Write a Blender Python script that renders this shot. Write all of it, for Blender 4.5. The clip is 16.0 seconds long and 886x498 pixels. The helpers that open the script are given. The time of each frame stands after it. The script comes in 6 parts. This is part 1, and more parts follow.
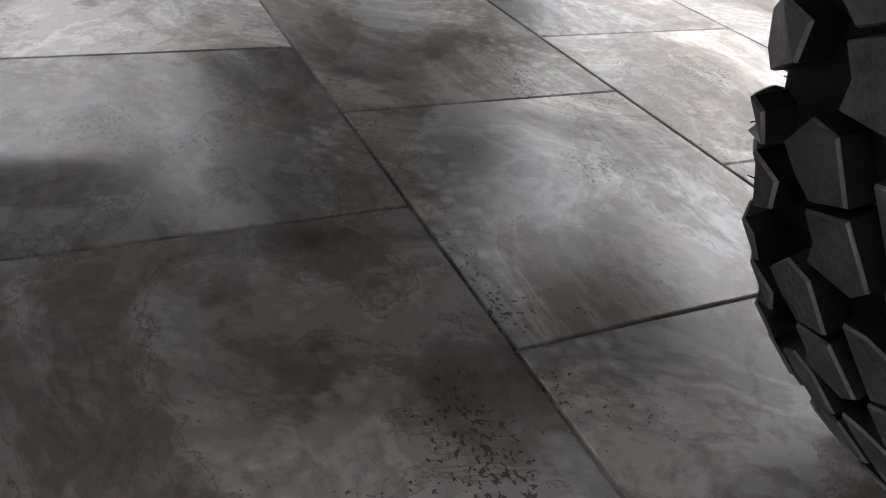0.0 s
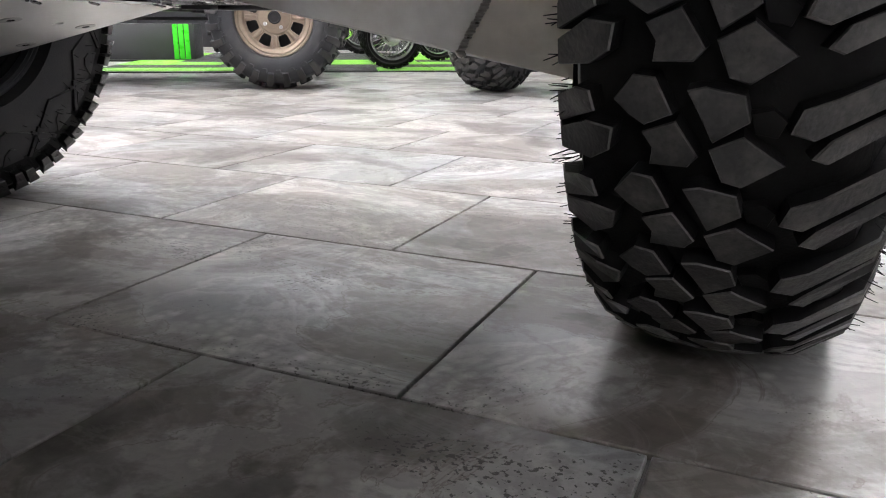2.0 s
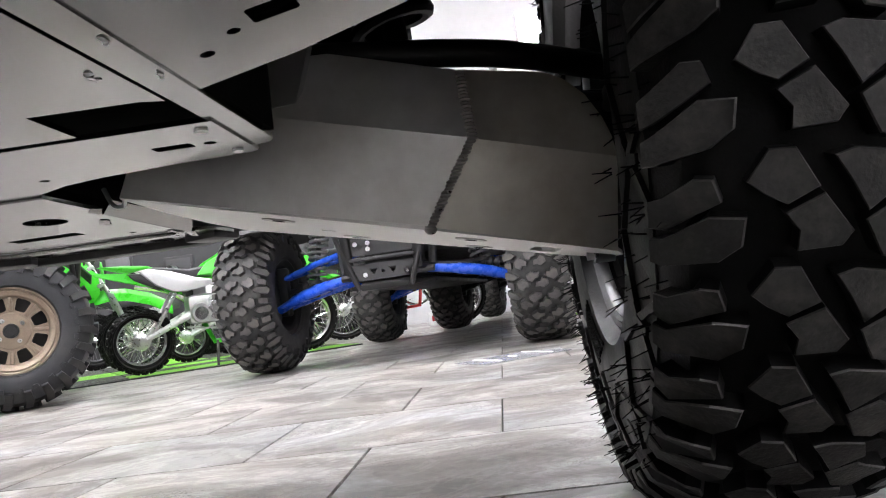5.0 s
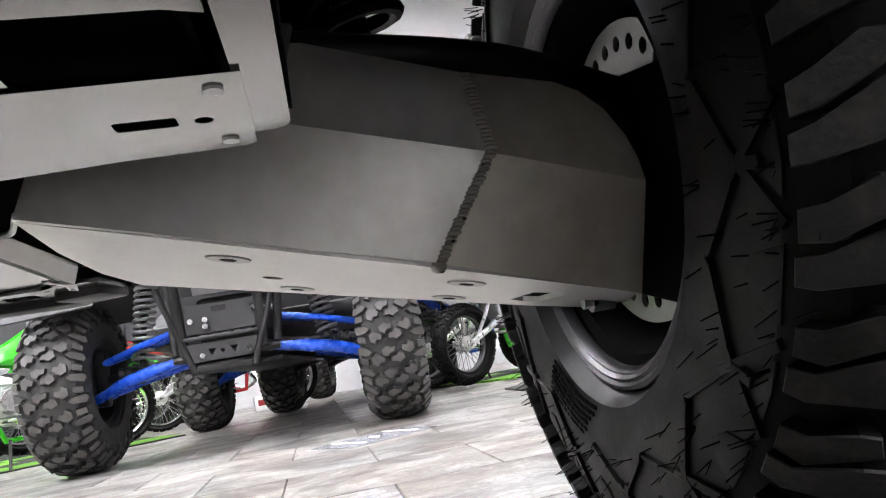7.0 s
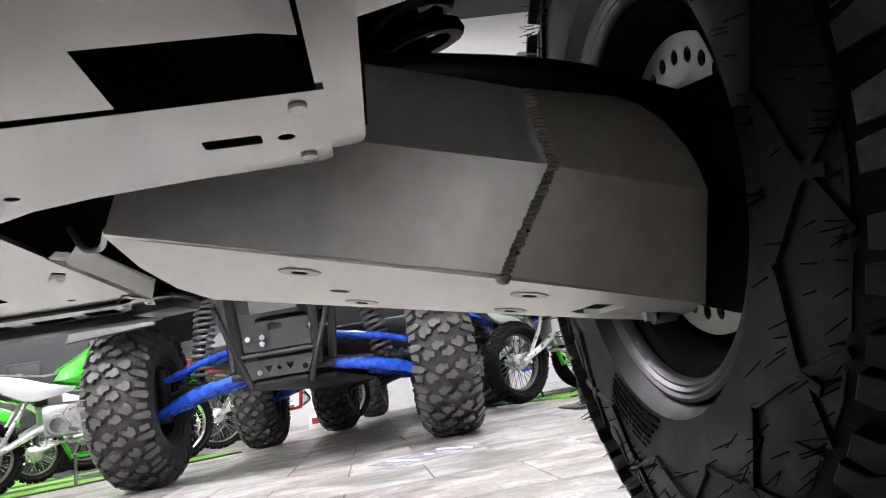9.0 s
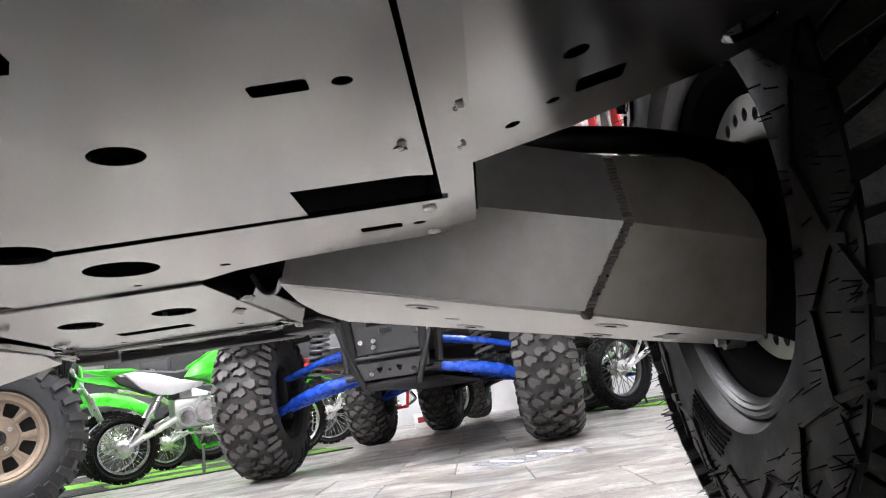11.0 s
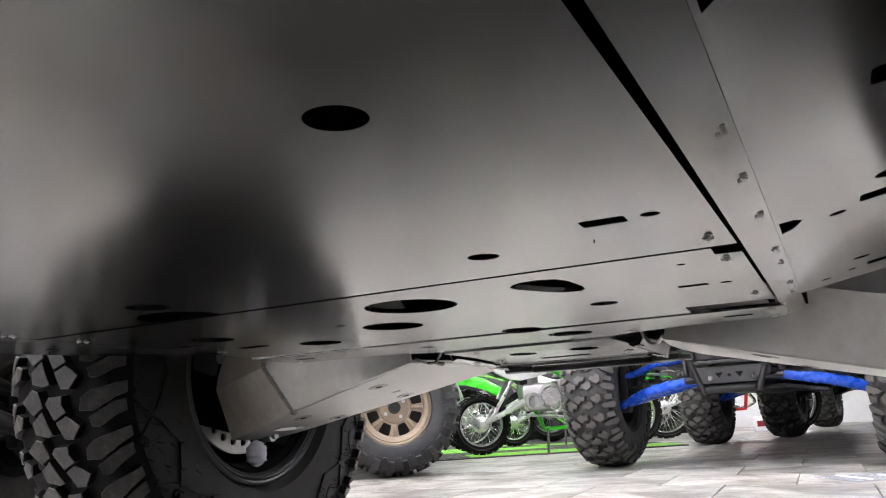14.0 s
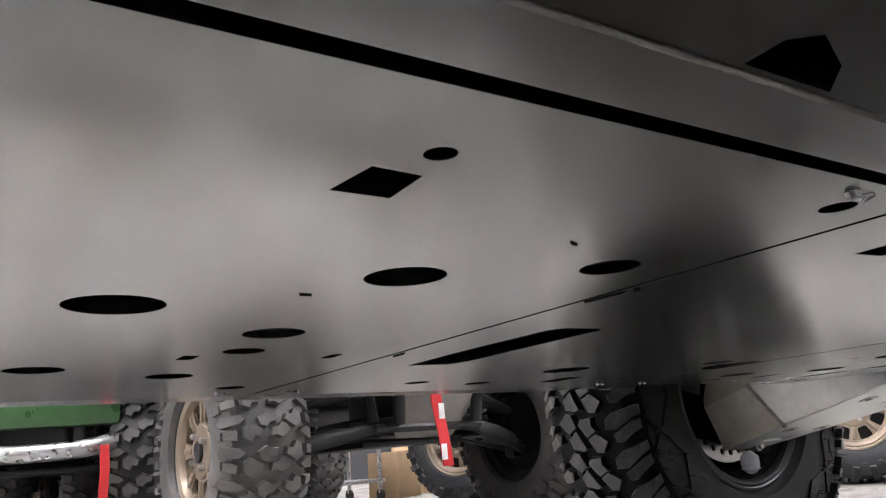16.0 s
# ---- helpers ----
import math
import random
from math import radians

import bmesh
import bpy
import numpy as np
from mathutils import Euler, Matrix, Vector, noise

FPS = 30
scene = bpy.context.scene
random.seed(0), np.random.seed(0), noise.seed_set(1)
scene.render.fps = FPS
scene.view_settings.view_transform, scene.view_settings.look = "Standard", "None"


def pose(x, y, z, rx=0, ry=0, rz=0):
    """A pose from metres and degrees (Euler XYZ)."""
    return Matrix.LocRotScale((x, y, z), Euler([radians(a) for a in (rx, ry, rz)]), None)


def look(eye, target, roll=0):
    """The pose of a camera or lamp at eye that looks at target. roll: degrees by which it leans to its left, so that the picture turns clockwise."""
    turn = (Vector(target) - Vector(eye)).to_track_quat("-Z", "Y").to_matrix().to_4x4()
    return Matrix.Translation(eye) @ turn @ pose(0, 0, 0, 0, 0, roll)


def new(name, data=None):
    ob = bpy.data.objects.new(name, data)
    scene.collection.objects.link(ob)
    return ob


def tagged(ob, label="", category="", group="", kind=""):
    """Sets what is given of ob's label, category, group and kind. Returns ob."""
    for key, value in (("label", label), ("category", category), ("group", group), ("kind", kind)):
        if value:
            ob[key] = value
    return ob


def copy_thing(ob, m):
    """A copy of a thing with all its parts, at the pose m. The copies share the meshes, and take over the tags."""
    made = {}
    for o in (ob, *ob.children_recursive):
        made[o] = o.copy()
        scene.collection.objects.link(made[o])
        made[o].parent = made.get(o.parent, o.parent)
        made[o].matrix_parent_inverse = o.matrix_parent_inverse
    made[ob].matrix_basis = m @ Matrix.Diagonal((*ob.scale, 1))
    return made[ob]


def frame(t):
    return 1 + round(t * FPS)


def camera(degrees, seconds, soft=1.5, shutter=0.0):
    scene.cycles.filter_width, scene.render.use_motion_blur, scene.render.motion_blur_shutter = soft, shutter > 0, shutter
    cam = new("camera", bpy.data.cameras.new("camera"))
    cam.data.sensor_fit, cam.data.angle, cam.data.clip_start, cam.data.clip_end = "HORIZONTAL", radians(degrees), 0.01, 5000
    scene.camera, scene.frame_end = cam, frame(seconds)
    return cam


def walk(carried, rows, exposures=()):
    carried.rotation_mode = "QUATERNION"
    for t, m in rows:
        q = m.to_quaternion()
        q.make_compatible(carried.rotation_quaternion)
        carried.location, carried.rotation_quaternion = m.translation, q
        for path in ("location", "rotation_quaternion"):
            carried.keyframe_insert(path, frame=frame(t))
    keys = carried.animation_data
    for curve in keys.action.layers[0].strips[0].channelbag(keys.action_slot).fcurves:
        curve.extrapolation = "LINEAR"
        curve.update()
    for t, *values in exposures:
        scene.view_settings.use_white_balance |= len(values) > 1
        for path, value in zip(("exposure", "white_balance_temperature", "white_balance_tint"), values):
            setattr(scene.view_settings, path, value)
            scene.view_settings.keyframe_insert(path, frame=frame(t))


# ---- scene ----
cam = camera(59.9, 16.0, soft=1.1)
PATH = [
    (0, (-0.506, -0.769, 0.418), (0.279, 0.694, -0.695), 7.6),
    (0.5, (-0.615, -0.699, 0.382), (0.546, 0.598, -0.603), 3.4),
    (1, (-0.636, -0.698, 0.372), (0.872, 0.36, -0.407), 2.3),
    (1.5, (-0.7, -0.696, 0.382), (0.983, 0.151, -0.29), 1.5),
    (2, (-0.794, -0.681, 0.341), (0.954, 0.109, -0.225), 0.3),
    (2.5, (-0.841, -0.631, 0.309), (0.985, 0.084, -0.087), 0.5),
    (3, (-0.902, -0.587, 0.294), (0.956, 0.093, -0.001), -2.1),
    (3.5, (-0.925, -0.533, 0.272), (0.978, 0.066, 0.144), -4.3),
    (4, (-0.888, -0.498, 0.249), (1.05, -0.006, 0.235), -5.2),
    (4.5, (-0.786, -0.444, 0.256), (1.192, -0.162, 0.346), -6.3),
    (5, (-0.724, -0.403, 0.241), (1.267, -0.267, 0.375), -7.5),
    (7.5, (-0.55, -0.226, 0.247), (1.389, -0.627, 0.522), -9.9),
    (8, (-0.557, -0.221, 0.245), (1.393, -0.547, 0.548), -9.9),
    (10.3, (-0.647, -0.249, 0.24), (1.314, -0.389, 0.605), -8.9),
    (10.5, (-0.67, -0.24, 0.245), (1.294, -0.324, 0.615), -8.7),
    (11, (-0.716, -0.229, 0.253), (1.248, -0.212, 0.631), -8.4),
    (11.5, (-0.773, -0.224, 0.259), (1.181, -0.061, 0.653), -7.7),
    (12, (-0.831, -0.219, 0.26), (1.104, 0.08, 0.665), -6.9),
    (12.5, (-0.898, -0.221, 0.264), (1.01, 0.216, 0.677), -6.3),
    (13, (-0.951, -0.23, 0.269), (0.923, 0.326, 0.691), -5.1),
    (13.5, (-1.012, -0.24, 0.279), (0.816, 0.452, 0.705), -4.0),
    (14, (-1.069, -0.251, 0.284), (0.699, 0.577, 0.716), -3.2),
    (14.5, (-1.14, -0.262, 0.291), (0.524, 0.754, 0.735), -3.3),
    (15, (-1.216, -0.279, 0.299), (0.305, 0.936, 0.756), -4.1),
    (15.5, (-1.27, -0.291, 0.302), (0.066, 1.116, 0.787), -4.2),
    (16, (-1.339, -0.308, 0.309), (-0.22, 1.269, 0.818), -4.5),
]
walk(cam, [(t, look(eye, target, roll)) for t, eye, target, roll in PATH], [(0, 1.6), (1, 1.52), (2, 1.36), (3.5, 1.28), (5, 1.38), (7.5, 1.6), (10.5, 1.55), (16, 1.52)])

# ---- light ----
world = bpy.data.worlds.new("world")
scene.world = world
world.use_nodes = True
wn = world.node_tree
sky = wn.nodes.new("ShaderNodeTexSky")
sky.sky_type, sky.sun_disc = "NISHITA", False
sky.sun_elevation, sky.sun_rotation = radians(40), radians(200)
wn.links.new(sky.outputs[0], wn.nodes["Background"].inputs[0])
wn.nodes["Background"].inputs[1].default_value = 0.12

CY = 0.095          # centre line of the parked vehicle in the middle
BELLY = 0.376       # height of its underside
ROOM = (-9.0, 9.0, -4.4, 9.0, 5.0)
PANEL_POWER = 26.0


# ---- materials ----
def mat(name, color=(0.5, 0.5, 0.5), rough=0.5, metal=0.0, var=0.12, scale=20.0, bump=0.15, bscale=None, spec=0.5, coat=0.0, dirt=None, dscale=4.0, damt=0.5, rvar=0.1):
    """A surface with grain and blotches: colour varied at two scales, relief, uneven gloss, and optional dirt."""
    m = bpy.data.materials.new(name)
    m.use_nodes = True
    t = m.node_tree
    n, l = t.nodes, t.links
    b = n["Principled BSDF"]
    tc = n.new("ShaderNodeTexCoord")
    fine, big = n.new("ShaderNodeTexNoise"), n.new("ShaderNodeTexNoise")
    fine.inputs["Scale"].default_value, fine.inputs["Detail"].default_value = scale * 6, 6
    big.inputs["Scale"].default_value, big.inputs["Detail"].default_value = scale, 3
    for x in (fine, big):
        l.new(tc.outputs["Object"], x.inputs["Vector"])
    add = n.new("ShaderNodeMath"); add.operation = "ADD"
    l.new(fine.outputs["Fac"], add.inputs[0]); l.new(big.outputs["Fac"], add.inputs[1])
    rng = n.new("ShaderNodeMapRange")
    rng.inputs["From Min"].default_value, rng.inputs["From Max"].default_value = 0.6, 1.4
    rng.inputs["To Min"].default_value, rng.inputs["To Max"].default_value = 1 - var, 1 + var
    l.new(add.outputs[0], rng.inputs["Value"])
    mul = n.new("ShaderNodeMix"); mul.data_type, mul.blend_type = "RGBA", "MULTIPLY"
    mul.inputs["Factor"].default_value = 1.0
    mul.inputs["A"].default_value = (*color, 1)
    l.new(rng.outputs[0], mul.inputs["B"])
    out = mul.outputs["Result"]
    if dirt:
        dn = n.new("ShaderNodeTexNoise")
        dn.inputs["Scale"].default_value, dn.inputs["Detail"].default_value, dn.inputs["Roughness"].default_value = dscale, 8, 0.65
        l.new(tc.outputs["Object"], dn.inputs["Vector"])
        dr = n.new("ShaderNodeMapRange")
        dr.inputs["From Min"].default_value, dr.inputs["From Max"].default_value = 0.48, 0.72
        dr.inputs["To Max"].default_value = damt
        l.new(dn.outputs["Fac"], dr.inputs["Value"])
        dm = n.new("ShaderNodeMix"); dm.data_type = "RGBA"
        dm.inputs["B"].default_value = (*dirt, 1)
        l.new(dr.outputs[0], dm.inputs["Factor"]); l.new(out, dm.inputs["A"])
        out = dm.outputs["Result"]
    l.new(out, b.inputs["Base Color"])
    rr = n.new("ShaderNodeMapRange")
    rr.inputs["From Min"].default_value, rr.inputs["From Max"].default_value = 0.3, 0.7
    rr.inputs["To Min"].default_value, rr.inputs["To Max"].default_value = max(0.02, rough - rvar), min(1, rough + rvar)
    l.new(big.outputs["Fac"], rr.inputs["Value"]); l.new(rr.outputs[0], b.inputs["Roughness"])
    b.inputs["Metallic"].default_value = metal
    b.inputs["Specular IOR Level"].default_value = spec
    b.inputs["Coat Weight"].default_value = coat
    if bump:
        bp = n.new("ShaderNodeBump")
        bp.inputs["Strength"].default_value, bp.inputs["Distance"].default_value = bump, 0.002
        bs = fine
        if bscale:
            bs = n.new("ShaderNodeTexNoise")
            bs.inputs["Scale"].default_value, bs.inputs["Detail"].default_value = bscale, 4
            l.new(tc.outputs["Object"], bs.inputs["Vector"])
        l.new(bs.outputs["Fac"], bp.inputs["Height"]); l.new(bp.outputs[0], b.inputs["Normal"])
    return m


def glow(name, color, power):
    m = bpy.data.materials.new(name)
    m.use_nodes = True
    b = m.node_tree.nodes["Principled BSDF"]
    b.inputs["Base Color"].default_value = (0.8, 0.8, 0.8, 1)
    b.inputs["Emission Color"].default_value = (*color, 1)
    b.inputs["Emission Strength"].default_value = power
    return m


def tile_mat(name, island):
    """Glazed stone-look tile: warm grey clouds, thin wandering veins, dark pits, each tile with its own cut of the pattern."""
    m = bpy.data.materials.new(name)
    m.use_nodes = True
    t = m.node_tree
    n, l = t.nodes, t.links
    b = n["Principled BSDF"]
    geo = n.new("ShaderNodeNewGeometry")
    if island:
        rnd = geo.outputs["Random Per Island"]
    else:
        rnd = n.new("ShaderNodeObjectInfo").outputs["Random"]
    off = n.new("ShaderNodeMath"); off.operation = "MULTIPLY"; off.inputs[1].default_value = 37.0
    l.new(rnd, off.inputs[0])
    comb = n.new("ShaderNodeCombineXYZ")
    l.new(off.outputs[0], comb.inputs["Z"])
    pos = n.new("ShaderNodeVectorMath"); pos.operation = "ADD"
    l.new(geo.outputs["Position"], pos.inputs[0]); l.new(comb.outputs[0], pos.inputs[1])
    stretch = n.new("ShaderNodeMapping")
    stretch.inputs["Scale"].default_value = (1.0, 0.78, 1.0)
    stretch.inputs["Rotation"].default_value = (0, 0, 0.5)
    l.new(pos.outputs[0], stretch.inputs["Vector"])

    def noise_node(scale, detail, rough, dist, vec):
        x = n.new("ShaderNodeTexNoise")
        for k, v in (("Scale", scale), ("Detail", detail), ("Roughness", rough), ("Distortion", dist)):
            x.inputs[k].default_value = v
        l.new(vec, x.inputs["Vector"])
        return x.outputs["Fac"]

    def ramp(fac, stops):
        r = n.new("ShaderNodeValToRGB")
        e = r.color_ramp.elements
        e[0].position, e[0].color = stops[0][0], (*stops[0][1], 1)
        e[1].position, e[1].color = stops[-1][0], (*stops[-1][1], 1)
        for p, c in stops[1:-1]:
            e.new(p).color = (*c, 1)
        l.new(fac, r.inputs[0])
        return r.outputs[0]

    v = stretch.outputs[0]
    broad = noise_node(3.6, 10, 0.60, 0.9, v)
    grain = noise_node(34.0, 8, 0.72, 0.2, v)
    gm = n.new("ShaderNodeMath"); gm.operation = "MULTIPLY_ADD"
    gm.inputs[1].default_value = 0.17
    gs = n.new("ShaderNodeMath"); gs.operation = "SUBTRACT"; gs.inputs[1].default_value = 0.5
    l.new(grain, gs.inputs[0]); l.new(gs.outputs[0], gm.inputs[0]); l.new(broad, gm.inputs[2])
    clouds = gm.outputs[0]
    base = ramp(clouds, [(0.33, (0.095, 0.088, 0.080)), (0.43, (0.19, 0.182, 0.172)), (0.475, (0.31, 0.300, 0.288)), (0.52, (0.27, 0.262, 0.252)), (0.56, (0.40, 0.390, 0.372)), (0.60, (0.24, 0.233, 0.224)), (0.70, (0.50, 0.488, 0.468))])
    warm = noise_node(3.0, 5, 0.6, 0.3, v)
    wr = ramp(warm, [(0.36, (0.92, 0.98, 1.04)), (0.50, (0.99, 1.0, 1.0)), (0.64, (1.03, 1.0, 0.97))])
    wmix = n.new("ShaderNodeMix"); wmix.data_type, wmix.blend_type = "RGBA", "MULTIPLY"
    wmix.inputs["Factor"].default_value = 1.0
    l.new(base, wmix.inputs["A"]); l.new(wr, wmix.inputs["B"])
    base = wmix.outputs["Result"]
    # darker mineral patches with ragged edges
    stain = noise_node(2.6, 10, 0.58, 1.6, v)
    sr = n.new("ShaderNodeMapRange")
    sr.inputs["From Min"].default_value, sr.inputs["From Max"].default_value = 0.515, 0.545
    sr.inputs["To Max"].default_value = 0.70
    l.new(stain, sr.inputs["Value"])
    smix = n.new("ShaderNodeMix"); smix.data_type, smix.blend_type = "RGBA", "MULTIPLY"
    smix.inputs["B"].default_value = (0.47, 0.42, 0.37, 1)
    l.new(sr.outputs[0], smix.inputs["Factor"]); l.new(base, smix.inputs["A"])
    base = smix.outputs["Result"]
    # dark rim where a patch begins
    for level, width, amount in ((0.512, 0.006, 0.75), (0.60, 0.005, 0.6)):
        es = n.new("ShaderNodeMath"); es.operation = "SUBTRACT"; es.inputs[1].default_value = level
        ea = n.new("ShaderNodeMath"); ea.operation = "ABSOLUTE"
        l.new(stain, es.inputs[0]); l.new(es.outputs[0], ea.inputs[0])
        er = n.new("ShaderNodeMapRange")
        er.inputs["From Min"].default_value, er.inputs["From Max"].default_value = 0.0, width
        er.inputs["To Min"].default_value, er.inputs["To Max"].default_value = amount, 0.0
        l.new(ea.outputs[0], er.inputs["Value"])
        em = n.new("ShaderNodeMix"); em.data_type = "RGBA"
        em.inputs["B"].default_value = (0.13, 0.105, 0.088, 1)
        l.new(er.outputs[0], em.inputs["Factor"]); l.new(base, em.inputs["A"])
        base = em.outputs["Result"]
    # veins: narrow band where a second field crosses its mean
    veins = noise_node(2.6, 9, 0.66, 0.5, v)
    sub = n.new("ShaderNodeMath"); sub.operation = "SUBTRACT"; sub.inputs[1].default_value = 0.5
    ab = n.new("ShaderNodeMath"); ab.operation = "ABSOLUTE"
    l.new(veins, sub.inputs[0]); l.new(sub.outputs[0], ab.inputs[0])
    vr = n.new("ShaderNodeMapRange")
    vr.inputs["From Min"].default_value, vr.inputs["From Max"].default_value = 0.0, 0.022
    vr.inputs["To Min"].default_value, vr.inputs["To Max"].default_value = 0.5, 0.0
    l.new(ab.outputs[0], vr.inputs["Value"])
    mix = n.new("ShaderNodeMix"); mix.data_type = "RGBA"
    mix.inputs["B"].default_value = (0.12, 0.10, 0.09, 1)
    l.new(vr.outputs[0], mix.inputs["Factor"]); l.new(base, mix.inputs["A"])
    # thin pale wandering lines, as on slate
    pale = noise_node(7.0, 8, 0.62, 1.4, v)
    psub = n.new("ShaderNodeMath"); psub.operation = "SUBTRACT"; psub.inputs[1].default_value = 0.52
    pabs = n.new("ShaderNodeMath"); pabs.operation = "ABSOLUTE"
    l.new(pale, psub.inputs[0]); l.new(psub.outputs[0], pabs.inputs[0])
    pmr = n.new("ShaderNodeMapRange")
    pmr.inputs["From Min"].default_value, pmr.inputs["From Max"].default_value = 0.0, 0.03
    pmr.inputs["To Min"].default_value, pmr.inputs["To Max"].default_value = 0.10, 0.0
    l.new(pabs.outputs[0], pmr.inputs["Value"])
    pmix = n.new("ShaderNodeMix"); pmix.data_type = "RGBA"
    pmix.inputs["B"].default_value = (0.52, 0.51, 0.49, 1)
    l.new(pmr.outputs[0], pmix.inputs["Factor"]); l.new(mix.outputs["Result"], pmix.inputs["A"])
    mix = pmix
    # pits and pebbly patches
    pits = noise_node(240.0, 3, 0.5, 0.2, v)
    patch = noise_node(4.0, 2, 0.5, 0.5, v)
    pm = n.new("ShaderNodeMath"); pm.operation = "MULTIPLY"
    l.new(pits, pm.inputs[0]); l.new(patch, pm.inputs[1])
    pr = n.new("ShaderNodeMapRange")
    pr.inputs["From Min"].default_value, pr.inputs["From Max"].default_value = 0.392, 0.402
    pr.inputs["To Max"].default_value = 0.85
    l.new(pm.outputs[0], pr.inputs["Value"])
    mix2 = n.new("ShaderNodeMix"); mix2.data_type = "RGBA"
    mix2.inputs["B"].default_value = (0.03, 0.025, 0.022, 1)
    l.new(pr.outputs[0], mix2.inputs["Factor"]); l.new(mix.outputs["Result"], mix2.inputs["A"])
    # pebbled patches: pale rounded grains with darker gaps
    vor = n.new("ShaderNodeTexVoronoi")
    vor.inputs["Scale"].default_value = 55.0
    l.new(pos.outputs[0], vor.inputs["Vector"])
    vm = n.new("ShaderNodeMapRange")
    vm.inputs["From Min"].default_value, vm.inputs["From Max"].default_value = 0.15, 0.6
    vm.inputs["To Min"].default_value, vm.inputs["To Max"].default_value = 1.5, 0.7
    l.new(vor.outputs["Distance"], vm.inputs["Value"])
    where = noise_node(5.5, 4, 0.6, 0.4, v)
    wm = n.new("ShaderNodeMapRange")
    wm.inputs["From Min"].default_value, wm.inputs["From Max"].default_value = 0.54, 0.66
    wm.inputs["To Max"].default_value = 0.8
    l.new(where, wm.inputs["Value"])
    peb = n.new("ShaderNodeMix"); peb.data_type, peb.blend_type = "RGBA", "MULTIPLY"
    l.new(wm.outputs[0], peb.inputs["Factor"]); l.new(mix2.outputs["Result"], peb.inputs["A"]); l.new(vm.outputs[0], peb.inputs["B"])
    tint = n.new("ShaderNodeMapRange")
    tint.inputs["To Min"].default_value, tint.inputs["To Max"].default_value = 0.86, 1.14
    l.new(rnd, tint.inputs["Value"])
    mix3 = n.new("ShaderNodeMix"); mix3.data_type, mix3.blend_type = "RGBA", "MULTIPLY"
    mix3.inputs["Factor"].default_value = 1.0
    l.new(peb.outputs["Result"], mix3.inputs["A"]); l.new(tint.outputs[0], mix3.inputs["B"])
    l.new(mix3.outputs["Result"], b.inputs["Base Color"])
    rr = n.new("ShaderNodeMapRange")
    rr.inputs["From Min"].default_value, rr.inputs["From Max"].default_value = 0.3, 0.7
    rr.inputs["To Min"].default_value, rr.inputs["To Max"].default_value = 0.44, 0.30
    l.new(clouds, rr.inputs["Value"]); l.new(rr.outputs[0], b.inputs["Roughness"])
    b.inputs["Specular IOR Level"].default_value = 0.42
    bp = n.new("ShaderNodeBump")
    bp.inputs["Strength"].default_value, bp.inputs["Distance"].default_value = 0.22, 0.003
    l.new(clouds, bp.inputs["Height"]); l.new(bp.outputs[0], b.inputs["Normal"])
    return m


M = {}
M["tile"] = tile_mat("tile_near", False)
M["tile_far"] = tile_mat("tile_far", True)
M["grout"] = mat("grout", (0.12, 0.115, 0.108), 0.9, scale=30, bump=0.4)
# near-black base also holds the shade of the tread grooves
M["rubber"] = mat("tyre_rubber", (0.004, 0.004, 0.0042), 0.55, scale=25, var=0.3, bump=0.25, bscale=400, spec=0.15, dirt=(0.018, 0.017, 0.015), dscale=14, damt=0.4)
# dusty tops, made paler to set lit blocks against dark grooves
M["tread_face"] = mat("dusty_lit_tread_face", (0.030, 0.0296, 0.0285), 0.44, scale=40, var=0.5, bump=0.45, bscale=260, spec=0.5, dirt=(0.11, 0.105, 0.09), dscale=38, damt=0.6)
M["rubber_wall"] = mat("tyre_side_rubber", (0.027, 0.0285, 0.032), 0.6, scale=25, var=0.2, bump=0.2, dirt=(0.07, 0.066, 0.06), dscale=6, damt=0.5)
M["rubber_flank"] = mat("tyre_flank_rubber", (0.0095, 0.0095, 0.010), 0.5, scale=25, var=0.25, bump=0.2, bscale=300, spec=0.35, dirt=(0.03, 0.028, 0.025), dscale=9, damt=0.4)
# scuffed chamfers, kept pale to outline the blocks like edge highlights
M["tread_edge"] = mat("scuffed_highlight_edge", (0.085, 0.083, 0.079), 0.5, scale=60, var=0.5, bump=0.2)
M["rubber_old"] = mat("tyre_rubber_dusty", (0.080, 0.077, 0.075), 0.55, scale=25, var=0.25, bump=0.2, dirt=(0.19, 0.17, 0.15), dscale=6, damt=0.55)
M["rubber_mid"] = mat("tyre_rubber_worn", (0.036, 0.0355, 0.036), 0.6, scale=25, var=0.25, bump=0.2, dirt=(0.09, 0.083, 0.073), dscale=8, damt=0.5)
M["alu"] = mat("satin_aluminium", (0.32, 0.316, 0.305), 0.165, 1.0, var=0.03, scale=5, bump=0, rvar=0.015)
M["alu_guard"] = mat("brushed_aluminium", (0.70, 0.69, 0.665), 0.42, 0.9, var=0.04, scale=6, bump=0, rvar=0.03)
M["alu_raw"] = mat("raw_aluminium", (0.90, 0.90, 0.87), 0.40, 0.55, var=0.08, scale=9, bump=0.05, bscale=700, dirt=(0.55, 0.50, 0.42), dscale=5, damt=0.5)
M["alu_tint"] = mat("heat_tinted_aluminium", (0.86, 0.82, 0.73), 0.42, 0.5, var=0.10, scale=7, bump=0.05, bscale=700, dirt=(0.50, 0.42, 0.30), dscale=7, damt=0.6)
M["skid_grey"] = mat("dusty_grey_plate", (0.19, 0.18, 0.16), 0.5, var=0.2, scale=14)
M["boot"] = mat("pale_boot_rubber", (0.62, 0.63, 0.70), 0.5, var=0.1, scale=30)
M["spring"] = mat("grey_spring_paint", (0.22, 0.22, 0.225), 0.4, var=0.12, scale=30)
